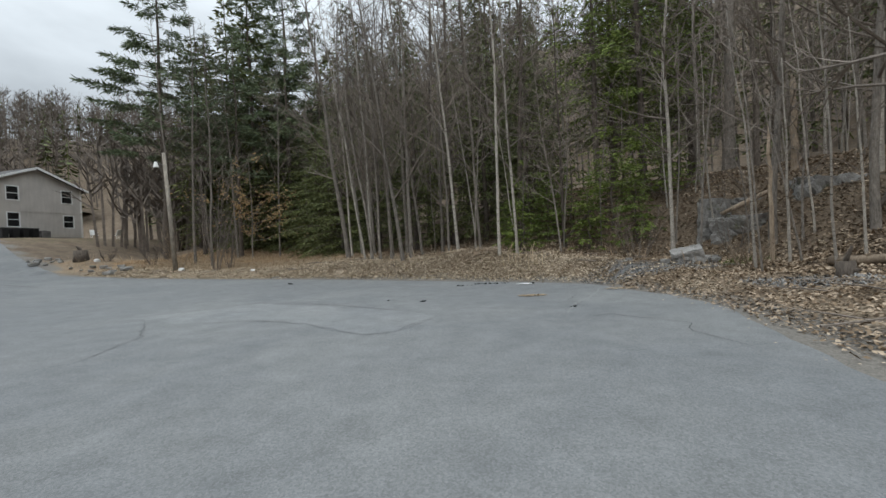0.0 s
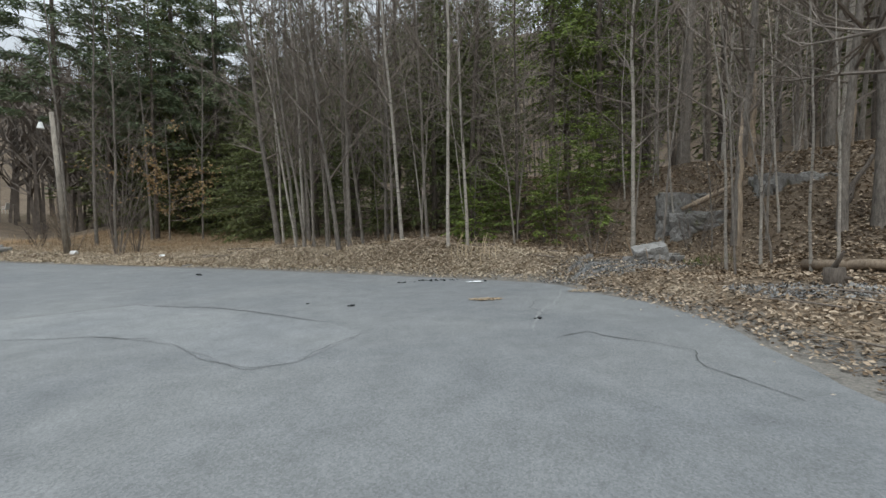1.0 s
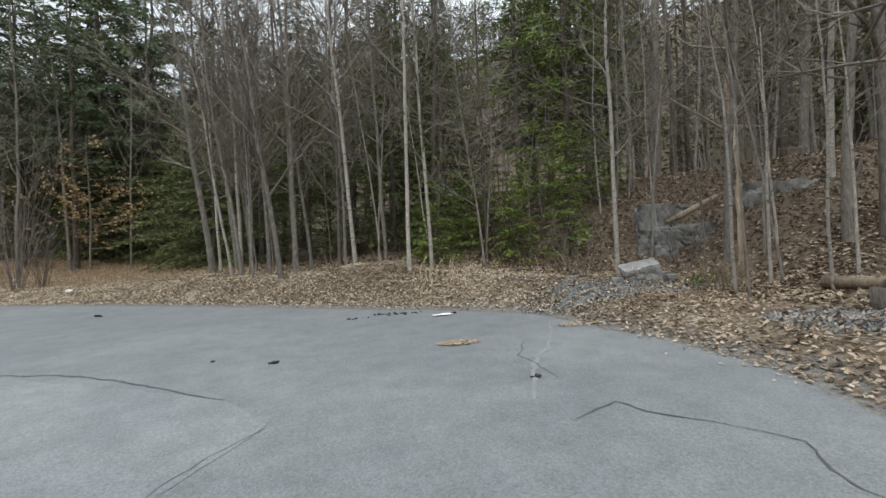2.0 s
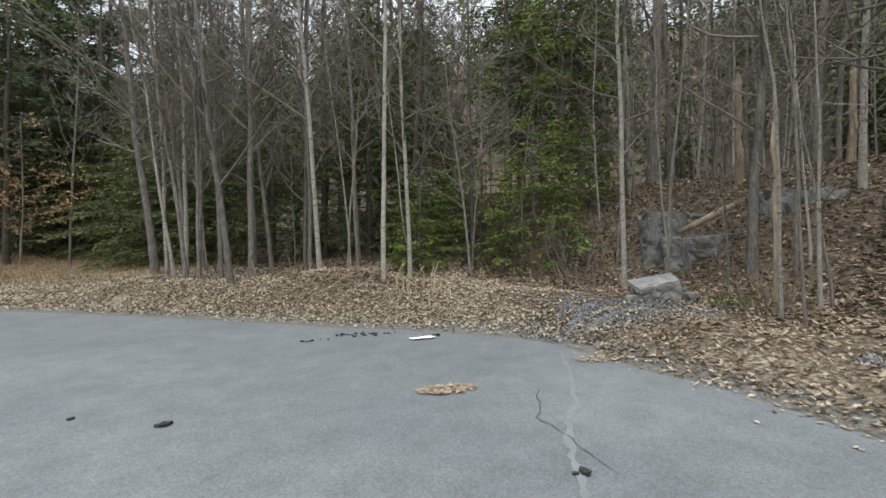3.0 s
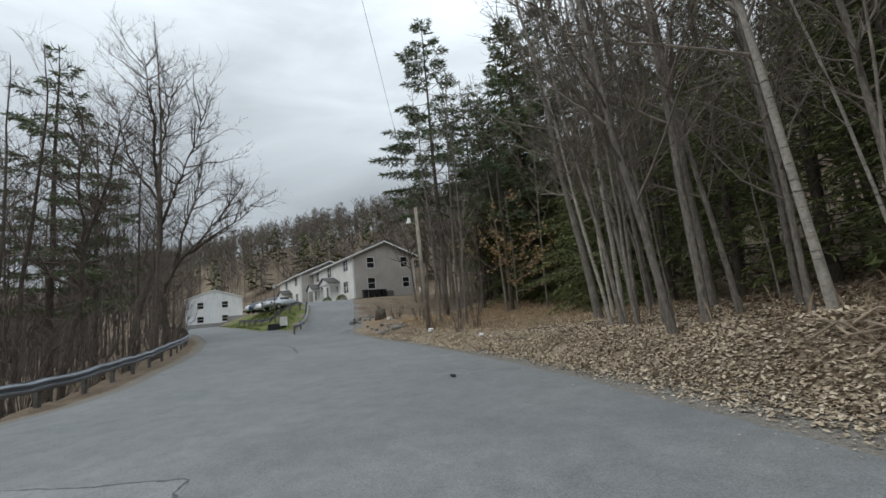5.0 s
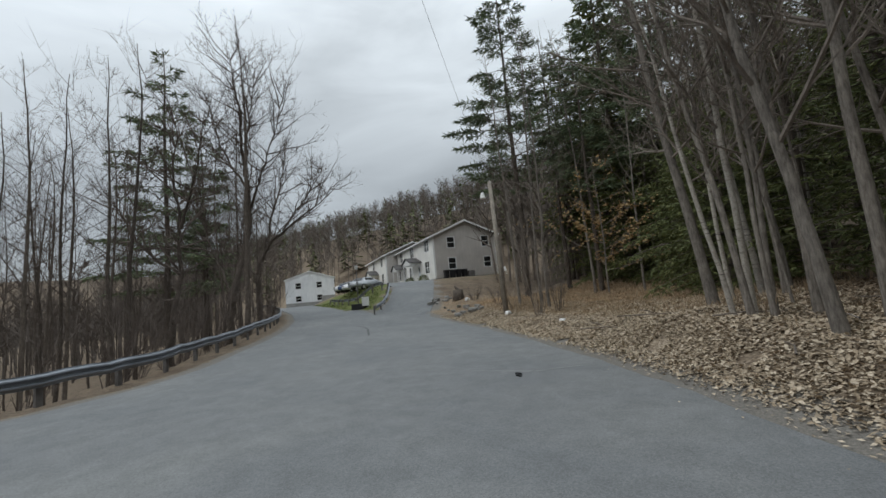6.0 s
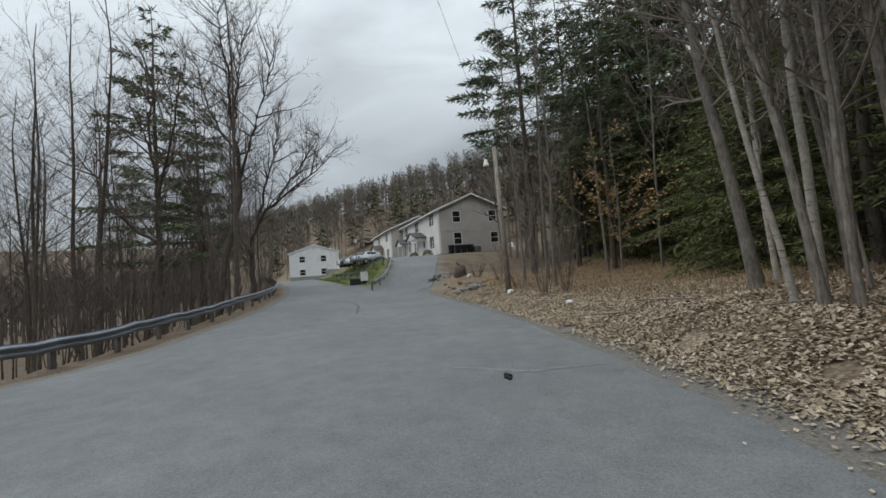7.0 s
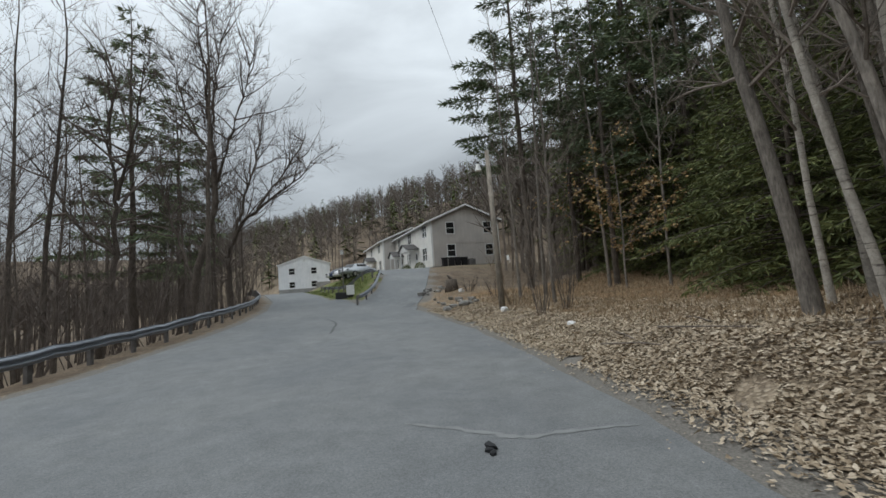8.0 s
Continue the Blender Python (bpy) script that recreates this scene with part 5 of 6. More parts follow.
def gable_roof(parent, x0, x1, y0, y1, eave, rise, material, over=0.45, thick=0.16, along="x"):
    """Two roof slopes with thickness, ridge along the local x axis, plus white edge boards."""
    mid = (y0 + y1) / 2
    slope = rise / (mid - y0)
    for sign in (-1, 1):
        y_low, z_low = (y0 - over, eave - over * slope) if sign < 0 else (y1 + over, eave - over * slope)
        bm = bmesh.new()
        pts = [(x0 - over, y_low, z_low), (x1 + over, y_low, z_low), (x1 + over, mid, eave + rise), (x0 - over, mid, eave + rise)]
        low, top = [bm.verts.new(p) for p in pts], [bm.verts.new((p[0], p[1], p[2] + thick)) for p in pts]
        bm.faces.new(low[::-1]), bm.faces.new(top)
        for k in range(4):
            bm.faces.new((low[k], low[(k + 1) % 4], top[(k + 1) % 4], top[k]))
        slab = part("roof", bm, material, parent)
        for x in (x0 - over - 0.03, x1 + over):
            bm = bmesh.new()
            ends = [(x, y_low, z_low - 0.05), (x, mid, eave + rise - 0.05)]
            a = [bm.verts.new(v) for v in (ends[0], ends[1], (x, mid, eave + rise + thick + 0.02), (x, y_low, z_low + thick + 0.02))]
            f = bm.faces.new(a)
            made = bmesh.ops.extrude_face_region(bm, geom=[f])
            bmesh.ops.translate(bm, vec=(0.03, 0, 0), verts=[e for e in made["geom"] if isinstance(e, bmesh.types.BMVert)])
            part("barge_board", bm, TRIM, slab, "white edge board")
        part("gutter", box(x0 - over, y_low - 0.1 if sign < 0 else y_low, z_low - 0.02, x1 + over, y_low if sign < 0 else y_low + 0.1, z_low + 0.13), TRIM, slab, "white gutter")


def gable_end(parent, x, y0, y1, eave, rise, material, thick):
    bm = bmesh.new()
    a = [bm.verts.new(v) for v in ((x, y0, eave), (x, y1, eave), (x, (y0 + y1) / 2, eave + rise))]
    made = bmesh.ops.extrude_face_region(bm, geom=[bm.faces.new(a)])
    bmesh.ops.translate(bm, vec=(thick, 0, 0), verts=[e for e in made["geom"] if isinstance(e, bmesh.types.BMVert)])
    return part("gable", bm, material, parent)


def porch(parent, cx, y, base, width, depth, lift):
    """A gabled hood on two posts over a door."""
    z = base + lift
    step = part("porch_floor", box(cx - width / 2, y - depth, base - 0.3, cx + width / 2, y, base + 0.18, 0.01), CONCRETE, parent)
    for x in (cx - width / 2 + 0.1, cx + width / 2 - 0.1):
        part("porch_post", box(x - 0.06, y - depth + 0.08, base + 0.18, x + 0.06, y - depth + 0.2, z, 0.01), TRIM, parent, "white post")
    part("porch_beam", box(cx - width / 2, y - depth + 0.04, z, cx + width / 2, y, z + 0.18), TRIM, parent)
    for sign in (-1, 1):
        bm = bmesh.new()
        a = [(cx + sign * (width / 2 + 0.25), y - depth - 0.2, z + 0.12), (cx + sign * (width / 2 + 0.25), y, z + 0.12), (cx, y, z + 0.95), (cx, y - depth - 0.2, z + 0.95)]
        f = bm.faces.new([bm.verts.new(v) for v in a])
        made = bmesh.ops.extrude_face_region(bm, geom=[f])
        bmesh.ops.translate(bm, vec=(0, 0, 0.1), verts=[e for e in made["geom"] if isinstance(e, bmesh.types.BMVert)])
        part("porch_roof", bm, SHINGLE, parent, "dark shingled hood")
    bm = bmesh.new()
    f = bm.faces.new([bm.verts.new(v) for v in ((cx - width / 2, y - depth, z + 0.18), (cx + width / 2, y - depth, z + 0.18), (cx, y - depth, z + 0.92))])
    made = bmesh.ops.extrude_face_region(bm, geom=[f])
    bmesh.ops.translate(bm, vec=(0, 0.06, 0), verts=[e for e in made["geom"] if isinstance(e, bmesh.types.BMVert)])
    part("porch_gable", bm, TRIM, parent)


def door(parent, m, x0, x1, z0, z1):
    leaf = part("door", box(x0, 0.03, z0, x1, 0.08, z1), DOORWHITE, parent, "white panelled door")
    leaf.matrix_local = m
    part("pane", box(x0 + 0.2, 0.02, z0 + 1.1, x1 - 0.2, 0.03, z1 - 0.25), GLASS, leaf)
    part("handle", rod((x1 - 0.12, 0.03, z0 + 1.0), (x1 - 0.12, -0.03, z0 + 1.0), 0.03), CHROME, leaf)


def town_house(corner, angle, x0, x1, y0, depth, base, eave, rise, label, windows_up, windows_down, doors, porches, end_windows):
    """A two-storey row house: front along local x (x1 is the corner near the road), gable ends at x0 and x1."""
    root = thing("town_house", pose(corner[0], corner[1], 0, 0, 0, angle), label, "house", "row houses up the drive")
    y1 = y0 + depth
    front = Matrix.Translation((0, y0, 0))
    holes = [(c - w / 2, c + w / 2, z, z + h) for c, w, z, h in windows_up + windows_down] + [(c - 0.48, c + 0.48, base + 0.2, base + 2.3) for c in doors]
    wall("wall", x0, x1, base, eave, holes, 0.2, SIDING, root, front)
    wall("wall", x0, x1, base, eave, [], 0.2, SIDING, root, Matrix.Translation((0, y1 - 0.2, 0)))
    east = Matrix.Translation((x1, y0 + 0.2, 0)) @ pose(0, 0, 0, 0, 0, 90)
    wall("wall", 0, depth - 0.4, base, eave, [(c - w / 2, c + w / 2, z, z + h) for c, w, z, h in end_windows], 0.2, GABLE, root, east)
    wall("wall", 0, depth - 0.4, base, eave, [], 0.2, GABLE, root, Matrix.Translation((x0 + 0.2, y0 + 0.2, 0)) @ pose(0, 0, 0, 0, 0, 90))
    gable_end(root, x1 - 0.2, y0, y1, eave, rise, GABLE, 0.2)
    gable_end(root, x0, y0, y1, eave, rise, GABLE, 0.2)
    part("foundation", box(x0 + 0.03, y0 + 0.03, base - 1.0, x1 - 0.03, y1 - 0.03, base), CONCRETE, root, "concrete foundation")
    part("corner_board", box(x1 - 0.01, y0 - 0.012, base, x1 + 0.012, y0 + 0.14, eave), TRIM, root)
    part("belt_board", box(x1 + 0.002, y0 + 0.2, base + 2.62, x1 + 0.03, y1 - 0.01, base + 2.74), GABLE, root)
    part("ceiling_deck", box(x0 + 0.2, y0 + 0.2, base + 2.6, x1 - 0.2, y1 - 0.2, base + 2.7), TRIM, root)
    gable_roof(root, x0, x1, y0, y1, eave, rise, SHINGLE)
    for c, w, z, h in windows_up + windows_down:
        window(root, front, c - w / 2, c + w / 2, z, z + h, w > 1.3)
    for c, w, z, h in end_windows:
        window(root, east, c - w / 2, c + w / 2, z, z + h)
    for c in doors:
        door(root, front, c - 0.46, c + 0.46, base + 0.21, base + 2.28)
    for c, w, lift in porches:
        porch(root, c, y0, base - 0.1, w, 1.5, lift)
    return root


HOUSE, HOUSE_TURN = (-43.11, 39.19), -13.24
BASE, EAVE = 3.85, 9.13
up = [(c, w, 7.55, 1.35) for c, w in ((-2.6, 1.7), (-9.6, 1.7), (-15.6, 1.5))]
down = [(c, w, 4.75, 1.45) for c, w in ((-2.9, 1.7), (-10.6, 1.6), (-17.2, 1.0))]
town_house(HOUSE, HOUSE_TURN, -18.3, 0, 0, 8.73, BASE, EAVE, 1.8, "two-storey row house, cream front and taupe gable end", up, down, [-6.6, -14.6], [(-7.6, 4.4, 2.5), (-14.9, 3.0, 2.3)],
           [(2.2, 0.95, 7.62, 1.3), (7.0, 0.95, 7.62, 1.3), (2.2, 0.95, 4.95, 1.35), (7.1, 0.95, 4.95, 1.25)])
up = [(c, 1.5, 7.55, 1.35) for c in (-21.4, -28.6)]
down = [(c, 1.5, 4.75, 1.45) for c in (-21.0, -31.5)]
town_house(HOUSE, HOUSE_TURN, -34.5, -18.34, -2.0, 9.5, BASE, EAVE, 1.9, "farther two-storey row house with cream front", up, down, [-26.0], [(-26.6, 4.0, 2.5)], [])

# the low white building by the road
shed = thing("white_building", pose(-74.65, 28.55, 0, 0, 0, -17.0), "low white clapboard building on a concrete base", "house")
sb, se, sd = 2.1, 6.75, 8.2
face = pose(0, 0, 0, 0, 0, 90)
panes = [(2.1, 0.85, 5.2, 0.95), (5.6, 0.85, 5.2, 0.95), (2.1, 0.85, 3.0, 0.9), (5.6, 0.85, 3.0, 0.9)]
wall("wall", 0, sd, sb + 0.65, se, [(c - w / 2, c + w / 2, z, z + h) for c, w, z, h in panes], 0.2, SHED, shed, face)
wall("wall", 0, sd, sb + 0.65, se, [], 0.2, SHED, shed, Matrix.Translation((-13.8, 0, 0)) @ face)
wall("wall", -13.8, -0.2, sb + 0.65, se, [], 0.2, SHED, shed, Matrix.Identity(4))
wall("wall", -13.8, -0.2, sb + 0.65, se, [], 0.2, SHED, shed, Matrix.Translation((0, sd - 0.2, 0)))
gable_end(shed, -0.2, 0, sd, se, 1.35, SHED, 0.2)
gable_end(shed, -14, 0, sd, se, 1.35, SHED, 0.2)
part("foundation", box(-13.97, 0.03, sb - 1.2, -0.03, sd - 0.03, sb + 0.65), CONCRETE, shed, "grey concrete base")
part("step_wall", box(0.0, sd - 2.3, sb - 0.6, 0.35, sd, sb + 1.6, 0.02), CONCRETE, shed, "grey concrete step")
gable_roof(shed, -14, 0, 0, sd, se, 1.35, ROOFPALE, 0.12, 0.1)
for c, w, z, h in panes:
    window(shed, face, c - w / 2, c + w / 2, z, z + h)
part("vent", box(0.0, sd / 2 - 0.2, se + 0.5, 0.03, sd / 2 + 0.2, se + 0.9), TRIM, shed)
deck = thing("wooden_deck", shed.matrix_world @ Matrix.Translation((-1.0, sd + 0.1, 0)), "dark wooden deck with stairs beside the white building", "deck")
for k in range(4):
    part("post", box(-3 + k, 1.6, 1.4, -2.86 + k, 1.74, 6.0), DARK_BARK, deck)
    part("rail", box(-3.0, 1.62, 4.5 + k * 0.35, 0.14, 1.7, 4.6 + k * 0.35), DARK_BARK, deck)
part("platform", box(-3.0, 0, 4.2, 0.2, 1.75, 4.4), DARK_BARK, deck)
for k in range(9):
    part("stair_tread", box(0.2 + k * 0.28, 0.3, 4.0 - k * 0.22, 0.5 + k * 0.28, 1.5, 4.06 - k * 0.22), DARK_BARK, deck)


# ---------------------------------------------------------------- things by the houses
def car(x, y, turn, paint, label):
    root = thing("parked_car", pose(x, y, ground_at(x, y) + 0.02, 0, 0, turn), label, "car", "cars parked by the houses")
    bm = bmesh.new()
    side = [(-2.2, 0.35), (-2.25, 0.75), (-2.0, 0.95), (-1.5, 1.0), (-1.0, 1.42), (0.35, 1.45), (1.05, 1.0), (1.95, 0.88), (2.2, 0.7), (2.2, 0.35)]
    l, r = [bm.verts.new((a, -0.86 + (0.14 if b > 1.2 else 0), b)) for a, b in side], [bm.verts.new((a, 0.86 - (0.14 if b > 1.2 else 0), b)) for a, b in side]
    bm.faces.new(l), bm.faces.new(r[::-1])
    for k in range(len(side)):
        j = (k + 1) % len(side)
        bm.faces.new((l[k], r[k], r[j], l[j]))
    bmesh.ops.bevel(bm, geom=bm.edges[:], offset=0.05, segments=2, affect="EDGES")
    part("body", bm, paint, root, soft=True)
    part("windscreen", box(-0.02, -0.62, -0.24, 0.02, 0.62, 0.24, m=pose(0.74, 0, 1.24, 0, -56, 0)), GLASS, root, "dark glass")
    part("rear_window", box(-0.02, -0.6, -0.22, 0.02, 0.6, 0.22, m=pose(-1.28, 0, 1.25, 0, 50, 0)), GLASS, root, "dark glass")
    for s in (-1, 1):
        part("side_window", box(-0.95, s * 0.79 - 0.03, 1.04, 0.5, s * 0.79 + 0.03, 1.34, 0.02), GLASS, root, "dark glass")
        for a in (-1.35, 1.35):
            tyre = part("wheel", rod((a, s * 0.7, 0.32), (a, s * 0.9, 0.32), 0.32, sides=18), RUBBER, root, "black tyre")
            part("rim", rod((a, s * 0.89, 0.32), (a, s * 0.915, 0.32), 0.2, sides=14), CHROME, tyre)
        part("headlight", box(2.12, s * 0.62 - 0.16, 0.62, 2.22, s * 0.62 + 0.16, 0.76, 0.02), WHITE, root)
        part("tail_light", box(-2.26, s * 0.66 - 0.12, 0.7, -2.18, s * 0.66 + 0.12, 0.88, 0.02), TAR, root)
    return root


for i, (x, y, turn, k, label) in enumerate(((-47.5, 31.8, 115, 1, "silver car parked near the lawn"), (-50.6, 32.2, 112, 0, "white car parked near the lawn"), (-53.8, 32.8, 112, 2, "dark blue car parked near the lawn"), (-57.2, 33.4, 112, 0, "white car parked near the lawn"))):
    car(x, y, turn, PAINTS[k], label)


def bin_thing(x, y, turn, label):
    root = thing("trash_bin", pose(x, y, ground_at(x, y), 0, 0, turn), label, "bin", "bins beside the gable end")
    bm = box(-0.28, -0.3, 0.06, 0.28, 0.3, 0.98)
    for v in bm.verts:
        if v.co.z < 0.5:
            v.co.x, v.co.y = v.co.x * 0.82, v.co.y * 0.82
    part("body", bm, BLACK, root)
    part("lid", box(-0.31, -0.34, 0.985, 0.31, 0.34, 1.06, 0.02), BLACK, root)
    for s in (-1, 1):
        part("wheel", rod((s * 0.26, 0.28, 0.1), (s * 0.32, 0.28, 0.1), 0.1, sides=12), RUBBER, root)


for k, (x, y) in enumerate(((-42.3, 40.3), (-42.1, 41.1), (-41.95, 41.9), (-41.8, 42.7))):
    bin_thing(x, y, 76 + k * 4, "black wheeled bin beside the house")
unit = thing("heat_pump", pose(-41.55, 43.5, ground_at(-41.55, 43.5), 0, 0, -13), "grey outdoor cooling unit beside the house", "appliance")
part("casing", box(-0.4, -0.4, 0.0, 0.4, 0.4, 0.8, 0.03), POST, unit)
part("grille", rod((0, 0, 0.8), (0, 0, 0.83), 0.32, sides=18), BLACK, unit)
shrubbery = [(-44.4, 38.2), (-48.6, 38.6)]
for k, (x, y) in enumerate(shrubbery):
    rng = np.random.RandomState(60 + k)
    V, F = [], []
    for _ in range(700):
        d = Vector((rng.normal(), rng.normal(), abs(rng.normal()))).normalized()
        p = Vector((d.x * 0.75, d.y * 0.6, 0.05 + d.z * 0.75)) * (0.6 + 0.4 * rng.rand())
        spray(V, F, rng, p, d, 0.14, 1, 0.03)
    ob = joined("clipped_bush", V, F, HEMLOCK)
    ob.matrix_world = pose(x, y, ground_at(x, y))
    tagged(ob, "small dark evergreen bush by the porch", "bush")


def lawn_chair(x, y, turn):
    root = thing("lawn_chair", pose(x, y, ground_at(x, y), 0, 0, turn), "white plastic lawn chair on the grass", "chair", "lawn chairs behind the house")
    part("seat", box(-0.28, -0.28, 0.36, 0.28, 0.28, 0.41, 0.015), WHITE, root)
    part("backrest", box(-0.28, -0.02, 0.0, 0.28, 0.03, 0.6, 0.015, m=pose(0, 0.27, 0.4, -18, 0, 0)), WHITE, root)
    for a in (-0.25, 0.25):
        for b in (-0.24, 0.24):
            part("leg", rod((a, b, 0), (a, b, 0.37), 0.022, sides=8), WHITE, root)
        part("armrest", box(a - 0.03, -0.26, 0.6, a + 0.03, 0.26, 0.63, 0.01), WHITE, root)


lawn_chair(-39.6, 47.4, 60)
lawn_chair(-37.4, 48.0, -110)

# light on the lawn, planter and white board
lamp = thing("yard_lamp", pose(-35.6, 25.9, ground_at(-35.6, 25.9)), "slim dark yard lamp on the lawn", "lamp")
part("pole", rod((0, 0, -0.2), (0, 0, 3.5), 0.05, 0.04), POST, lamp)
part("head", rod((0, 0, 3.5), (0, 0, 3.8), 0.12, 0.16, 12), WHITE, lamp)
part("cap", rod((0, 0, 3.8), (0, 0, 3.9), 0.19, 0.03, 12), POST, lamp)
tub = thing("planter_box", pose(-34.6, 25.6, ground_at(-34.6, 25.6), 0, 0, 20), "black planter box on the lawn", "planter")
part("box", box(-0.75, -0.3, -0.1, 0.75, 0.3, 0.42, 0.02), BLACK, tub)
part("soil", box(-0.7, -0.25, 0.42, 0.7, 0.25, 0.44), TAR, tub)
board = thing("white_sign", pose(-33.5, 25.7, ground_at(-33.5, 25.7), 0, 0, 65), "small blank white sign on the lawn", "sign")
part("panel", box(-0.3, -0.02, 0.2, 0.3, 0.02, 0.95, 0.01), WHITE, board)
for a in (-0.22, 0.22):
    part("leg", rod((a, 0.03, -0.15), (a, 0.03, 0.6), 0.02, sides=8), POST, board)

# ---------------------------------------------------------------- light pole, cable, litter
px0, py0 = -16.25, 26.2
pz0 = ground_at(px0, py0)
pole = thing("light_pole", pose(px0, py0, pz0), "leaning weathered wooden pole with a yard light", "lamp")
part("pole", rod((0, 0, -0.5), (-0.72, 0.42, 7.35), 0.14, 0.10, 14), POLE, pole, "grey weathered wood", True)
arm = part("arm", rod((-0.6, 0.36, 6.55), (-0.95, 0.05, 6.68), 0.025, sides=8), POST, pole)
part("lamp_head", rod((-0.97, 0.03, 6.42), (-0.97, 0.03, 6.74), 0.16, 0.07, 16), WHITE, pole, "white glass yard light")
part("photo_cell", rod((-0.97, 0.03, 6.74), (-0.97, 0.03, 6.84), 0.05, 0.05, 10), BLACK, pole)


def cable(a, b, sag, radius, label):
    V, F = [], []
    pts = []
    for k in range(41):
        f = k / 40
        p = Vector(a).lerp(Vector(b), f)
        pts.append((p.x, p.y, p.z - sag * 4 * f * (1 - f)))
    tube(V, F, pts, [radius] * 41, 5)
    return tagged(joined("overhead_cable", V, F, WIRE), label, "cable")


cable((px0 - 0.7, py0 + 0.4, pz0 + 7.2), (px0 + 40 * 0.70, py0 - 40 * 0.708, pz0 + 9.0), 0.5, 0.0045, "thin dark overhead cable from the light pole")


def lump(name, x, y, size, seed, material, label, category, flat=0.6, turn=0.0, facets=2, rough=0.22, sink=0.1, group=""):
    """An angular stone or clod."""
    bm = bmesh.new()
    bmesh.ops.create_icosphere(bm, subdivisions=facets, radius=1.0)
    for v in bm.verts:
        k = 1 + rough * noise.noise(v.co * 1.3 + Vector((seed * 7.1, 0, 0))) * 2 + rough * 0.4 * noise.noise(v.co * 3.7 + Vector((0, seed * 3.3, 0)))
        q = v.co * k
        v.co = Vector((max(-0.8, min(0.8, q.x)) * size[0], max(-0.75, min(0.75, q.y)) * size[1], max(-0.7, min(0.62, q.z)) * size[2]))
    ob = part(name, bm, material, None)
    ob.matrix_world = pose(x, y, ground_at(x, y) + size[2] * (0.7 - sink), 0, 0, turn)
    return tagged(ob, label, category, group)


def slab_rock(name, x, y, z, size, turn, seed, material, label, tilt=(0, 0), group="", rough=0.6):
    """A fractured block: the hull of a jittered box, broken into facets and roughened."""
    rng = np.random.RandomState(seed * 31)
    bm = bmesh.new()
    for cx in (-0.5, 0.5):
        for cy in (-0.5, 0.5):
            for cz in (-0.5, 0.5):
                for k in range(2):
                    j = rng.uniform(0, 0.42 * rough, 3) * (k == 1, k == 0, rng.rand())
                    bm.verts.new((cx * (1 - j[0]) * size[0], cy * (1 - j[1]) * size[1], cz * (1 - j[2]) * size[2]))
    made = bmesh.ops.convex_hull(bm, input=bm.verts[:])
    bmesh.ops.delete(bm, geom=[v for v in made["geom_interior"] + made["geom_unused"] if isinstance(v, bmesh.types.BMVert)], context="VERTS")
    bmesh.ops.dissolve_limit(bm, angle_limit=0.09, verts=bm.verts[:], edges=bm.edges[:])
    bmesh.ops.triangulate(bm, faces=bm.faces[:])
    for _ in range(4):
        bmesh.ops.subdivide_edges(bm, edges=[e for e in bm.edges if e.calc_length() > 0.11], cuts=1, use_grid_fill=True)
        bmesh.ops.triangulate(bm, faces=bm.faces[:])
    deep = min(size)
    for v in bm.verts:
        q = v.co * 2.3 + Vector((seed * 5.3, seed * 2.1, 0))
        step = math.floor(noise.noise(q) * 4) / 4
        d = v.co.normalized()
        crack = abs(noise.noise(Vector((q.x * 0.6, q.y * 0.6, q.z * 1.5))))
        v.co += d * deep * rough * (0.11 * step + 0.09 * noise.noise(q * 2.7) + 0.05 * noise.noise(q * 7.0) - 0.16 * max(0.0, 0.12 - crack) / 0.12)
    ob = part(name, bm, material, None)
    ob.matrix_world = pose(x, y, z, tilt[0], tilt[1], turn)
    return tagged(ob, label, "rock", group)


boulder = slab_rock("boulder", 7.85, 13.85, ground_at(7.85, 13.85) + 0.19, (0.86, 0.6, 0.44), -24, 14, BOULDER, "pale tan angular boulder beside the gravel", (14, -12), rough=0.75)
for i, (x, y, s) in enumerate(((7.0, 13.5, 0.16), (8.5, 13.6, 0.2), (8.8, 14.3, 0.26), (6.1, 13.9, 0.12))):
    lump("stone", x, y, (s, s * 0.8, s * 0.7), 20 + i, ROCK, "grey stone half sunk in leaves", "rock", group="stones by the ledge")
LEDGE = [
    (10.35, 16.6, 1.45, (1.0, 2.0, 2.1), -28, (2, 5)), (10.5, 15.45, 1.15, (1.6, 1.0, 1.35), -30, (4, -3)), (11.35, 14.75, 0.8, (1.5, 0.9, 0.75), -34, (0, 8)),
    (11.9, 16.6, 1.75, (2.0, 1.6, 1.7), -34, (8, 0)), (12.75, 14.7, 1.75, (1.7, 1.9, 2.2), -34, (-8, 6)), (14.2, 13.1, 1.8, (2.3, 1.7, 1.7), -46, (-12, 4)), (12.1, 13.9, 0.9, (1.0, 0.7, 0.7), -60, (10, 0))]
for i, (x, y, z, size, turn, tilt) in enumerate(LEDGE):
    slab_rock("ledge_rock", x, y, z, size, turn, i + 1, ROCK, "grey mossy block of the rock ledge", tilt, "rock ledge in the slope")


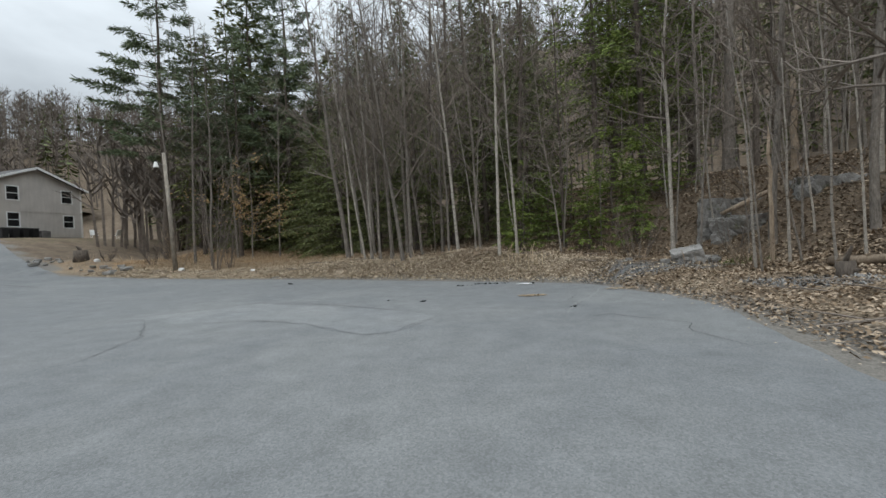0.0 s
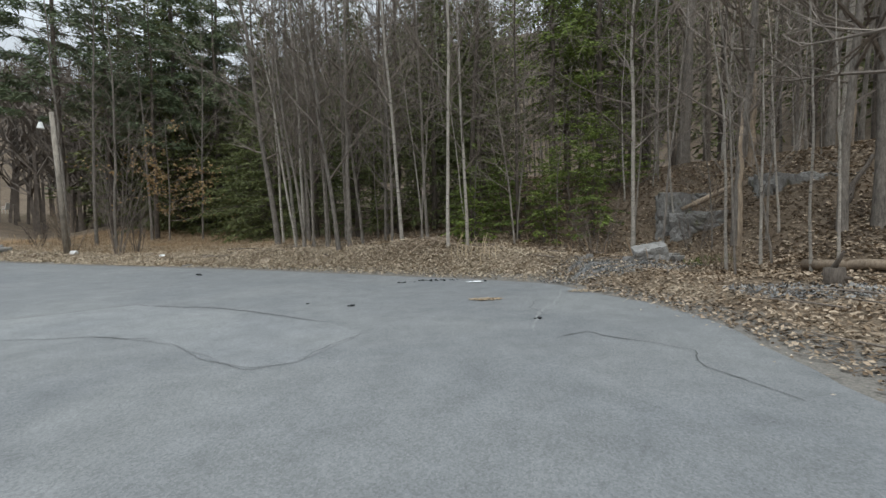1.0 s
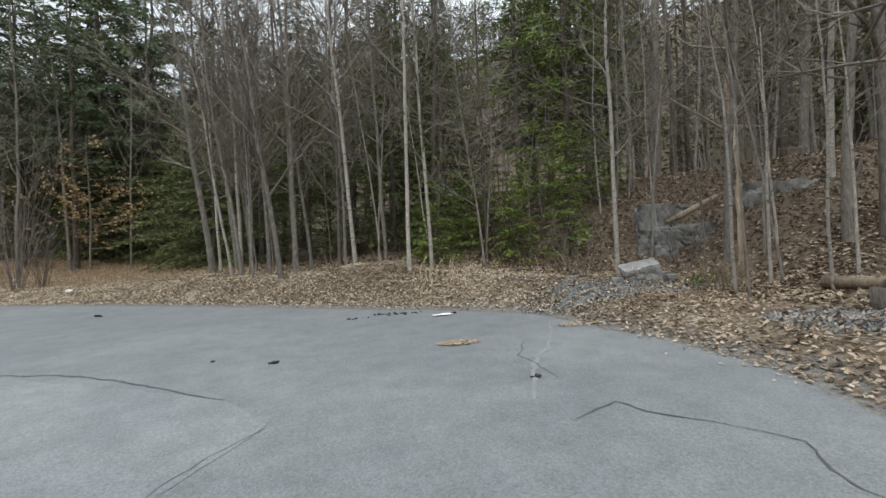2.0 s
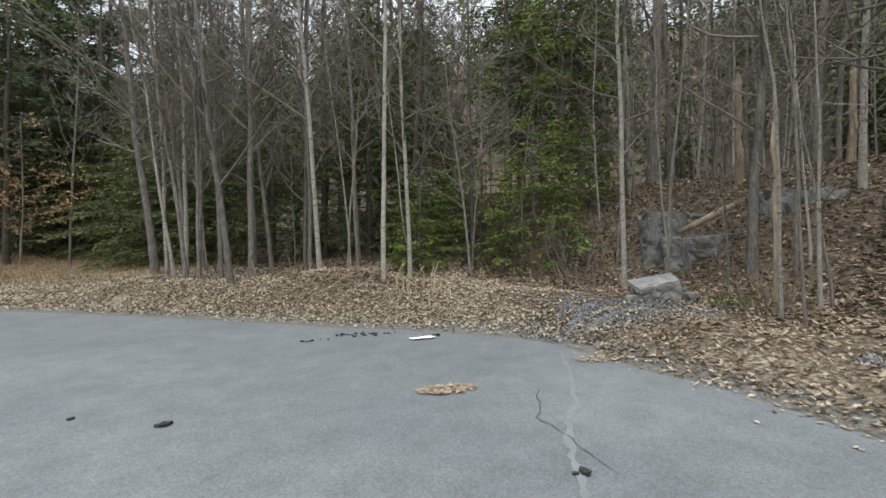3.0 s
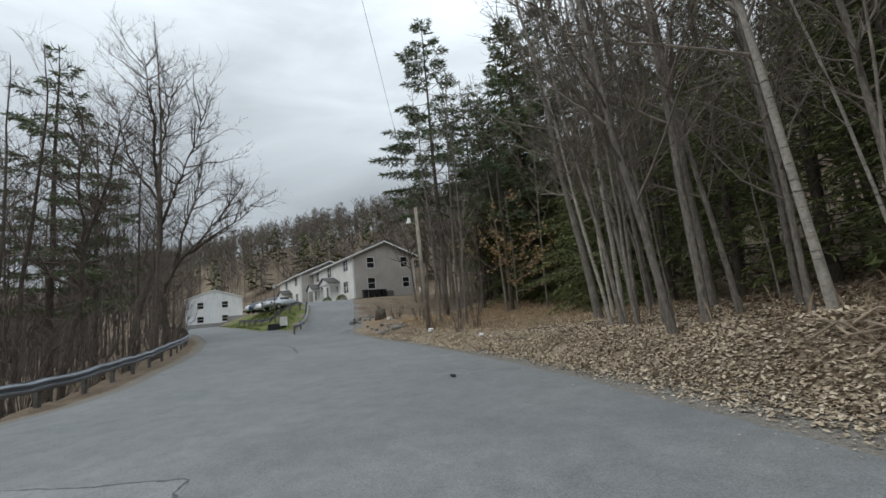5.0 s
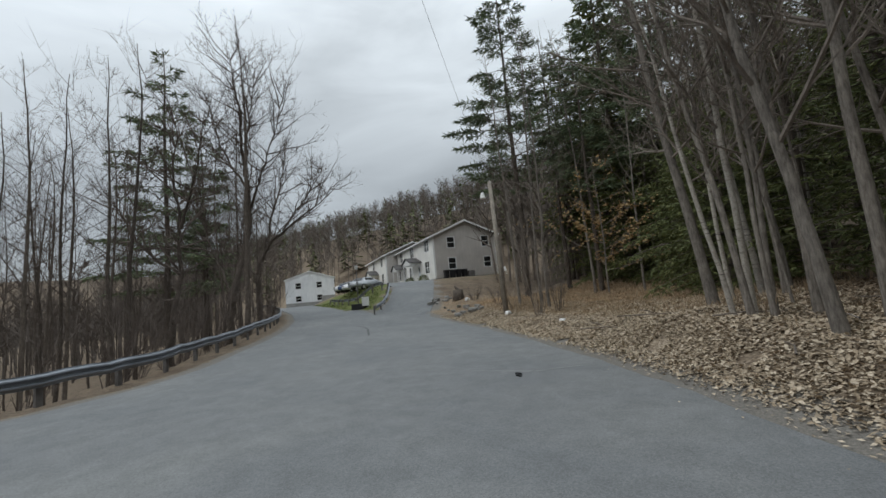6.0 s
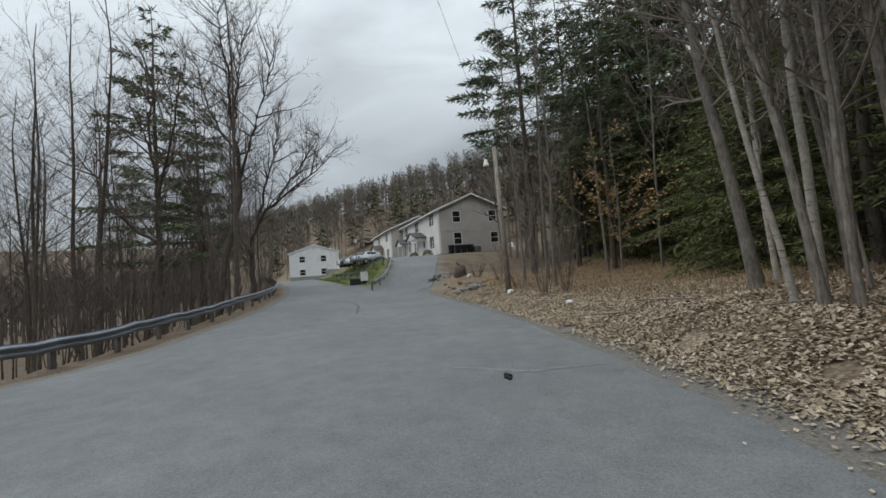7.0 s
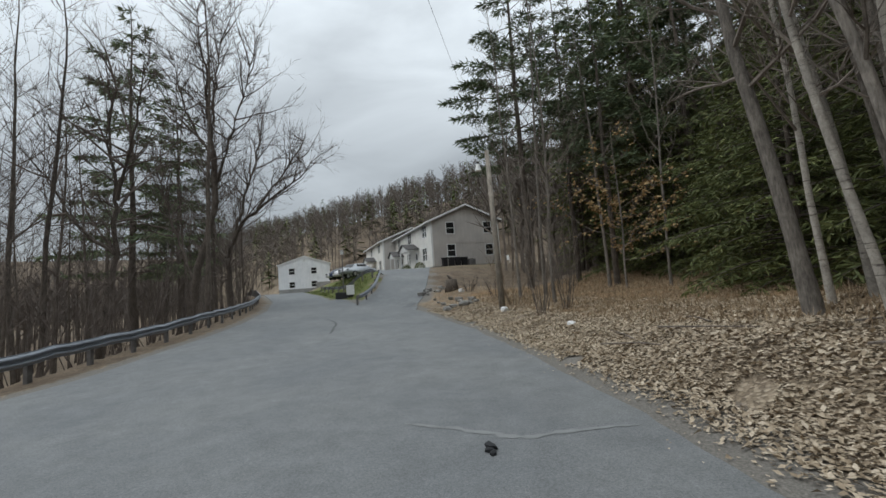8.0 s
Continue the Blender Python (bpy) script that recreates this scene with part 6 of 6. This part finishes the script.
def log(points, radii, material, label, name="fallen_log", sides=10, seed=1, stubs=3):
    rng = np.random.RandomState(seed)
    V, F = [], []
    tube(V, F, points, radii, sides)
    F.append(tuple(range(sides))[::-1])
    for _ in range(stubs):
        i = rng.randint(1, len(points))
        w = Vector((rng.normal(), rng.normal(), abs(rng.normal()) + 0.2)).normalized() * (0.15 + 0.25 * rng.rand())
        p = Vector(points[i])
        tube(V, F, [tuple(p), tuple(p + w)], [radii[i] * 0.35, radii[i] * 0.15], 5)
    return tagged(joined(name, V, F, material, soft=True), label, "log")


log([(9.85, 15.3, 1.9), (10.3, 15.2, 2.1), (10.8, 15.1, 2.36), (11.3, 15.0, 2.6)], [0.06, 0.085, 0.085, 0.065], DEADWOOD, "split bleached log propped on the ledge", seed=1)
log([(11.9, 15.9, 2.55), (13.0, 15.8, 2.85), (14.3, 15.6, 3.35), (15.4, 15.5, 3.75)], [0.07, 0.07, 0.06, 0.05], DARK_BARK, "dark fallen trunk lying up the slope", seed=2)


def lying(x0, y0, x1, y1, r, seed, material, label, lift=0.7, bends=5):
    rng = np.random.RandomState(seed)
    pts = []
    for k in range(bends + 1):
        f = k / bends
        x, y = x0 + (x1 - x0) * f + rng.normal(0, 0.03), y0 + (y1 - y0) * f + rng.normal(0, 0.03)
        pts.append((x, y, ground_at(x, y) + r * lift))
    return log(pts, [r * (1 - 0.35 * k / bends) for k in range(bends + 1)], material, label, seed=seed)


lying(9.5, 10.9, 10.3, 8.2, 0.12, 3, DEADWOOD, "long pale fallen log in the leaves", 0.95)
lying(10.6, 8.6, 9.9, 7.1, 0.09, 4, DEADWOOD, "short fallen log in the leaves")
lying(12.0, 12.3, 14.3, 13.4, 0.07, 5, DARK_BARK, "dark branch lying on the slope")
lying(5.4, 19.6, 8.4, 20.8, 0.06, 6, DARK_BARK, "thin fallen stem under the hemlocks")
stump = log([(8.3, 9.2, ground_at(8.3, 9.2) - 0.1), (8.31, 9.2, ground_at(8.3, 9.2) + 0.1), (8.3, 9.21, ground_at(8.3, 9.2) + 0.3)], [0.2, 0.16, 0.15], DARK_BARK, "low rotten stump in the leaves", "stump")
yellow = tagged(part("yellow_bar", rod((12.5, 11.9, 1.55), (13.9, 12.4, 2.35), 0.035, sides=10), make_plain("faded_yellow", (0.42, 0.32, 0.05), 0.6, vary=0.2), None), "faded yellow pole leaning on the slope", "pole")

stump = log([(-25.2, 29.6, ground_at(-25.2, 29.6) - 0.15), (-25.2, 29.6, ground_at(-25.2, 29.6) + 0.3), (-25.22, 29.6, ground_at(-25.2, 29.6) + 0.7)], [0.5, 0.42, 0.4], DARK_BARK, "dark broad stump on the bank by the drive", "stump")
rng = np.random.RandomState(88)
for i in range(26):
    x, y, s = -29.5 + 10 * rng.rand(), 0, 0.12 + 0.22 * rng.rand()
    y = 27.2 + (-24 - x) * 0.35 + 2.2 * rng.rand()
    lump("stone", x, y, (s, s * 0.8, s * 0.6), 200 + i, BOULDER if i % 3 else ROCK, "stone on the bank beside the drive", "rock", turn=rng.rand() * 180, group="stones on the bank")

# cut saplings and the brush heap
rng = np.random.RandomState(8)
for i in range(17):
    x, y = 2.45 + 0.075 * i + rng.normal(0, 0.12), 15.75 - 0.045 * i + rng.normal(0, 0.16)
    h = 0.25 + 0.4 * rng.rand()
    V, F = [], []
    tube(V, F, [(0, 0, -0.1), (rng.normal(0, 0.06), rng.normal(0, 0.04), h * 0.6), (rng.normal(0, 0.12), rng.normal(0, 0.06), h)], [0.015, 0.012, 0.010], 6)
    ob = joined("cut_sapling", V, F, make_bark("cut_wood", (0.35, 0.28, 0.19), (0.6, 0.5, 0.37), 8) if i == 0 else bpy.data.materials["cut_wood"])
    ob.matrix_world = pose(x, y, ground_at(x, y))
    tagged(ob, "pale cut sapling stub in the leaves", "stump", "cut sapling stubs")
for i in range(26):
    a = rng.rand() * 3.14
    x, y, l = 1.5 + rng.normal(0, 0.45), 16.75 + rng.normal(0, 0.25), 0.5 + rng.rand() * 0.8
    z = ground_at(x, y) + 0.05 + 0.07 * rng.rand()
    V, F = [], []
    tube(V, F, [(-l / 2, 0, -0.06), (0, rng.normal(0, 0.06), 0.05), (l / 2, 0, -0.03)], [0.016, 0.014, 0.007], 6)
    ob = joined("brush_stick", V, F, DEADWOOD)
    ob.matrix_world = pose(x, y, z, 0, rng.normal(0, 10), math.degrees(a))
    tagged(ob, "pale stick in the brush heap", "stick", "sticks of the brush heap")
for i in range(34):
    k = rng.rand()
    x, y = -4.5 + 11 * rng.rand(), 0
    e = EDGE_LONG[int((0.52 + 0.3 * rng.rand()) * 599)]
    x, y = e[0] + 0.6 + 3 * k, e[1] + 1.0 + 3 * k
    l = 0.6 + rng.rand() * 1.3
    V, F = [], []
    tube(V, F, [(-l / 2, 0, 0), (0, rng.normal(0, 0.1), 0.03), (l / 2, 0, 0.02)], [0.016, 0.013, 0.005], 5)
    ob = joined("fallen_stick", V, F, TWIG)
    ob.matrix_world = pose(x, y, ground_at(x, y) + 0.06, 0, 0, rng.rand() * 180)
    tagged(ob, "thin fallen stick among leaves", "stick", "fallen sticks")


# crumbs of broken asphalt, paper, white scraps
def crumbs(x, y, n, spread, size, seed, label):
    rng = np.random.RandomState(seed)
    for k in range(n):
        a, b = x + rng.normal(0, spread[0]), y + rng.normal(0, spread[1])
        s = size * (0.5 + rng.rand())
        ob = lump("asphalt_crumb", a, b, (s * 1.5, s, s * 0.7), seed * 10 + k, CRUMB, label, "debris", turn=rng.rand() * 180, facets=1, rough=0.3, group="crumbs of asphalt")


crumbs(-0.9, 10.72, 1, (0.001, 0.001), 0.05, 1, "black crumb of broken asphalt")
crumbs(0.0, 10.36, 3, (0.06, 0.012), 0.034, 2, "black crumb of broken asphalt")
crumbs(0.95, 13.55, 7, (0.14, 0.05), 0.028, 3, "black crumb of broken asphalt")
crumbs(1.75, 13.85, 34, (0.30, 0.10), 0.02, 4, "black crumb of broken asphalt")
crumbs(2.82, 8.79, 2, (0.03, 0.02), 0.03, 5, "black crumb of broken asphalt")
crumbs(-5.6, 16.85, 3, (0.08, 0.03), 0.045, 6, "black crumb of broken asphalt")
crumbs(2.85, 13.4, 4, (0.1, 0.03), 0.03, 7, "black crumb of broken asphalt")
bm = bmesh.new()
bmesh.ops.create_grid(bm, x_segments=8, y_segments=5, size=0.5)
for v in bm.verts:
    v.co = Vector((v.co.x * 0.42, v.co.y * 0.16, 0.015 + 0.035 * abs(noise.noise(v.co * 5))))
bmesh.ops.solidify(bm, geom=bm.faces[:], thickness=0.003)
sheet = part("paper_scrap", bm, PAPER, None)
sheet.matrix_world = pose(2.72, 13.2, ground_at(2.72, 13.2) + 0.004, 0, 0, 12)
tagged(sheet, "crumpled white paper on the asphalt", "litter")
for i, (x, y, s) in enumerate(((-15.62, 25.75, 0.2), (-10.2, 23.45, 0.14), (-24.0, 29.5, 0.22))):
    lump("white_scrap", x, y, (s, s * 0.8, s * 0.8), 60 + i, PAPER, "white scrap of litter in the leaves", "litter", facets=2, sink=0.3, group="white scraps")
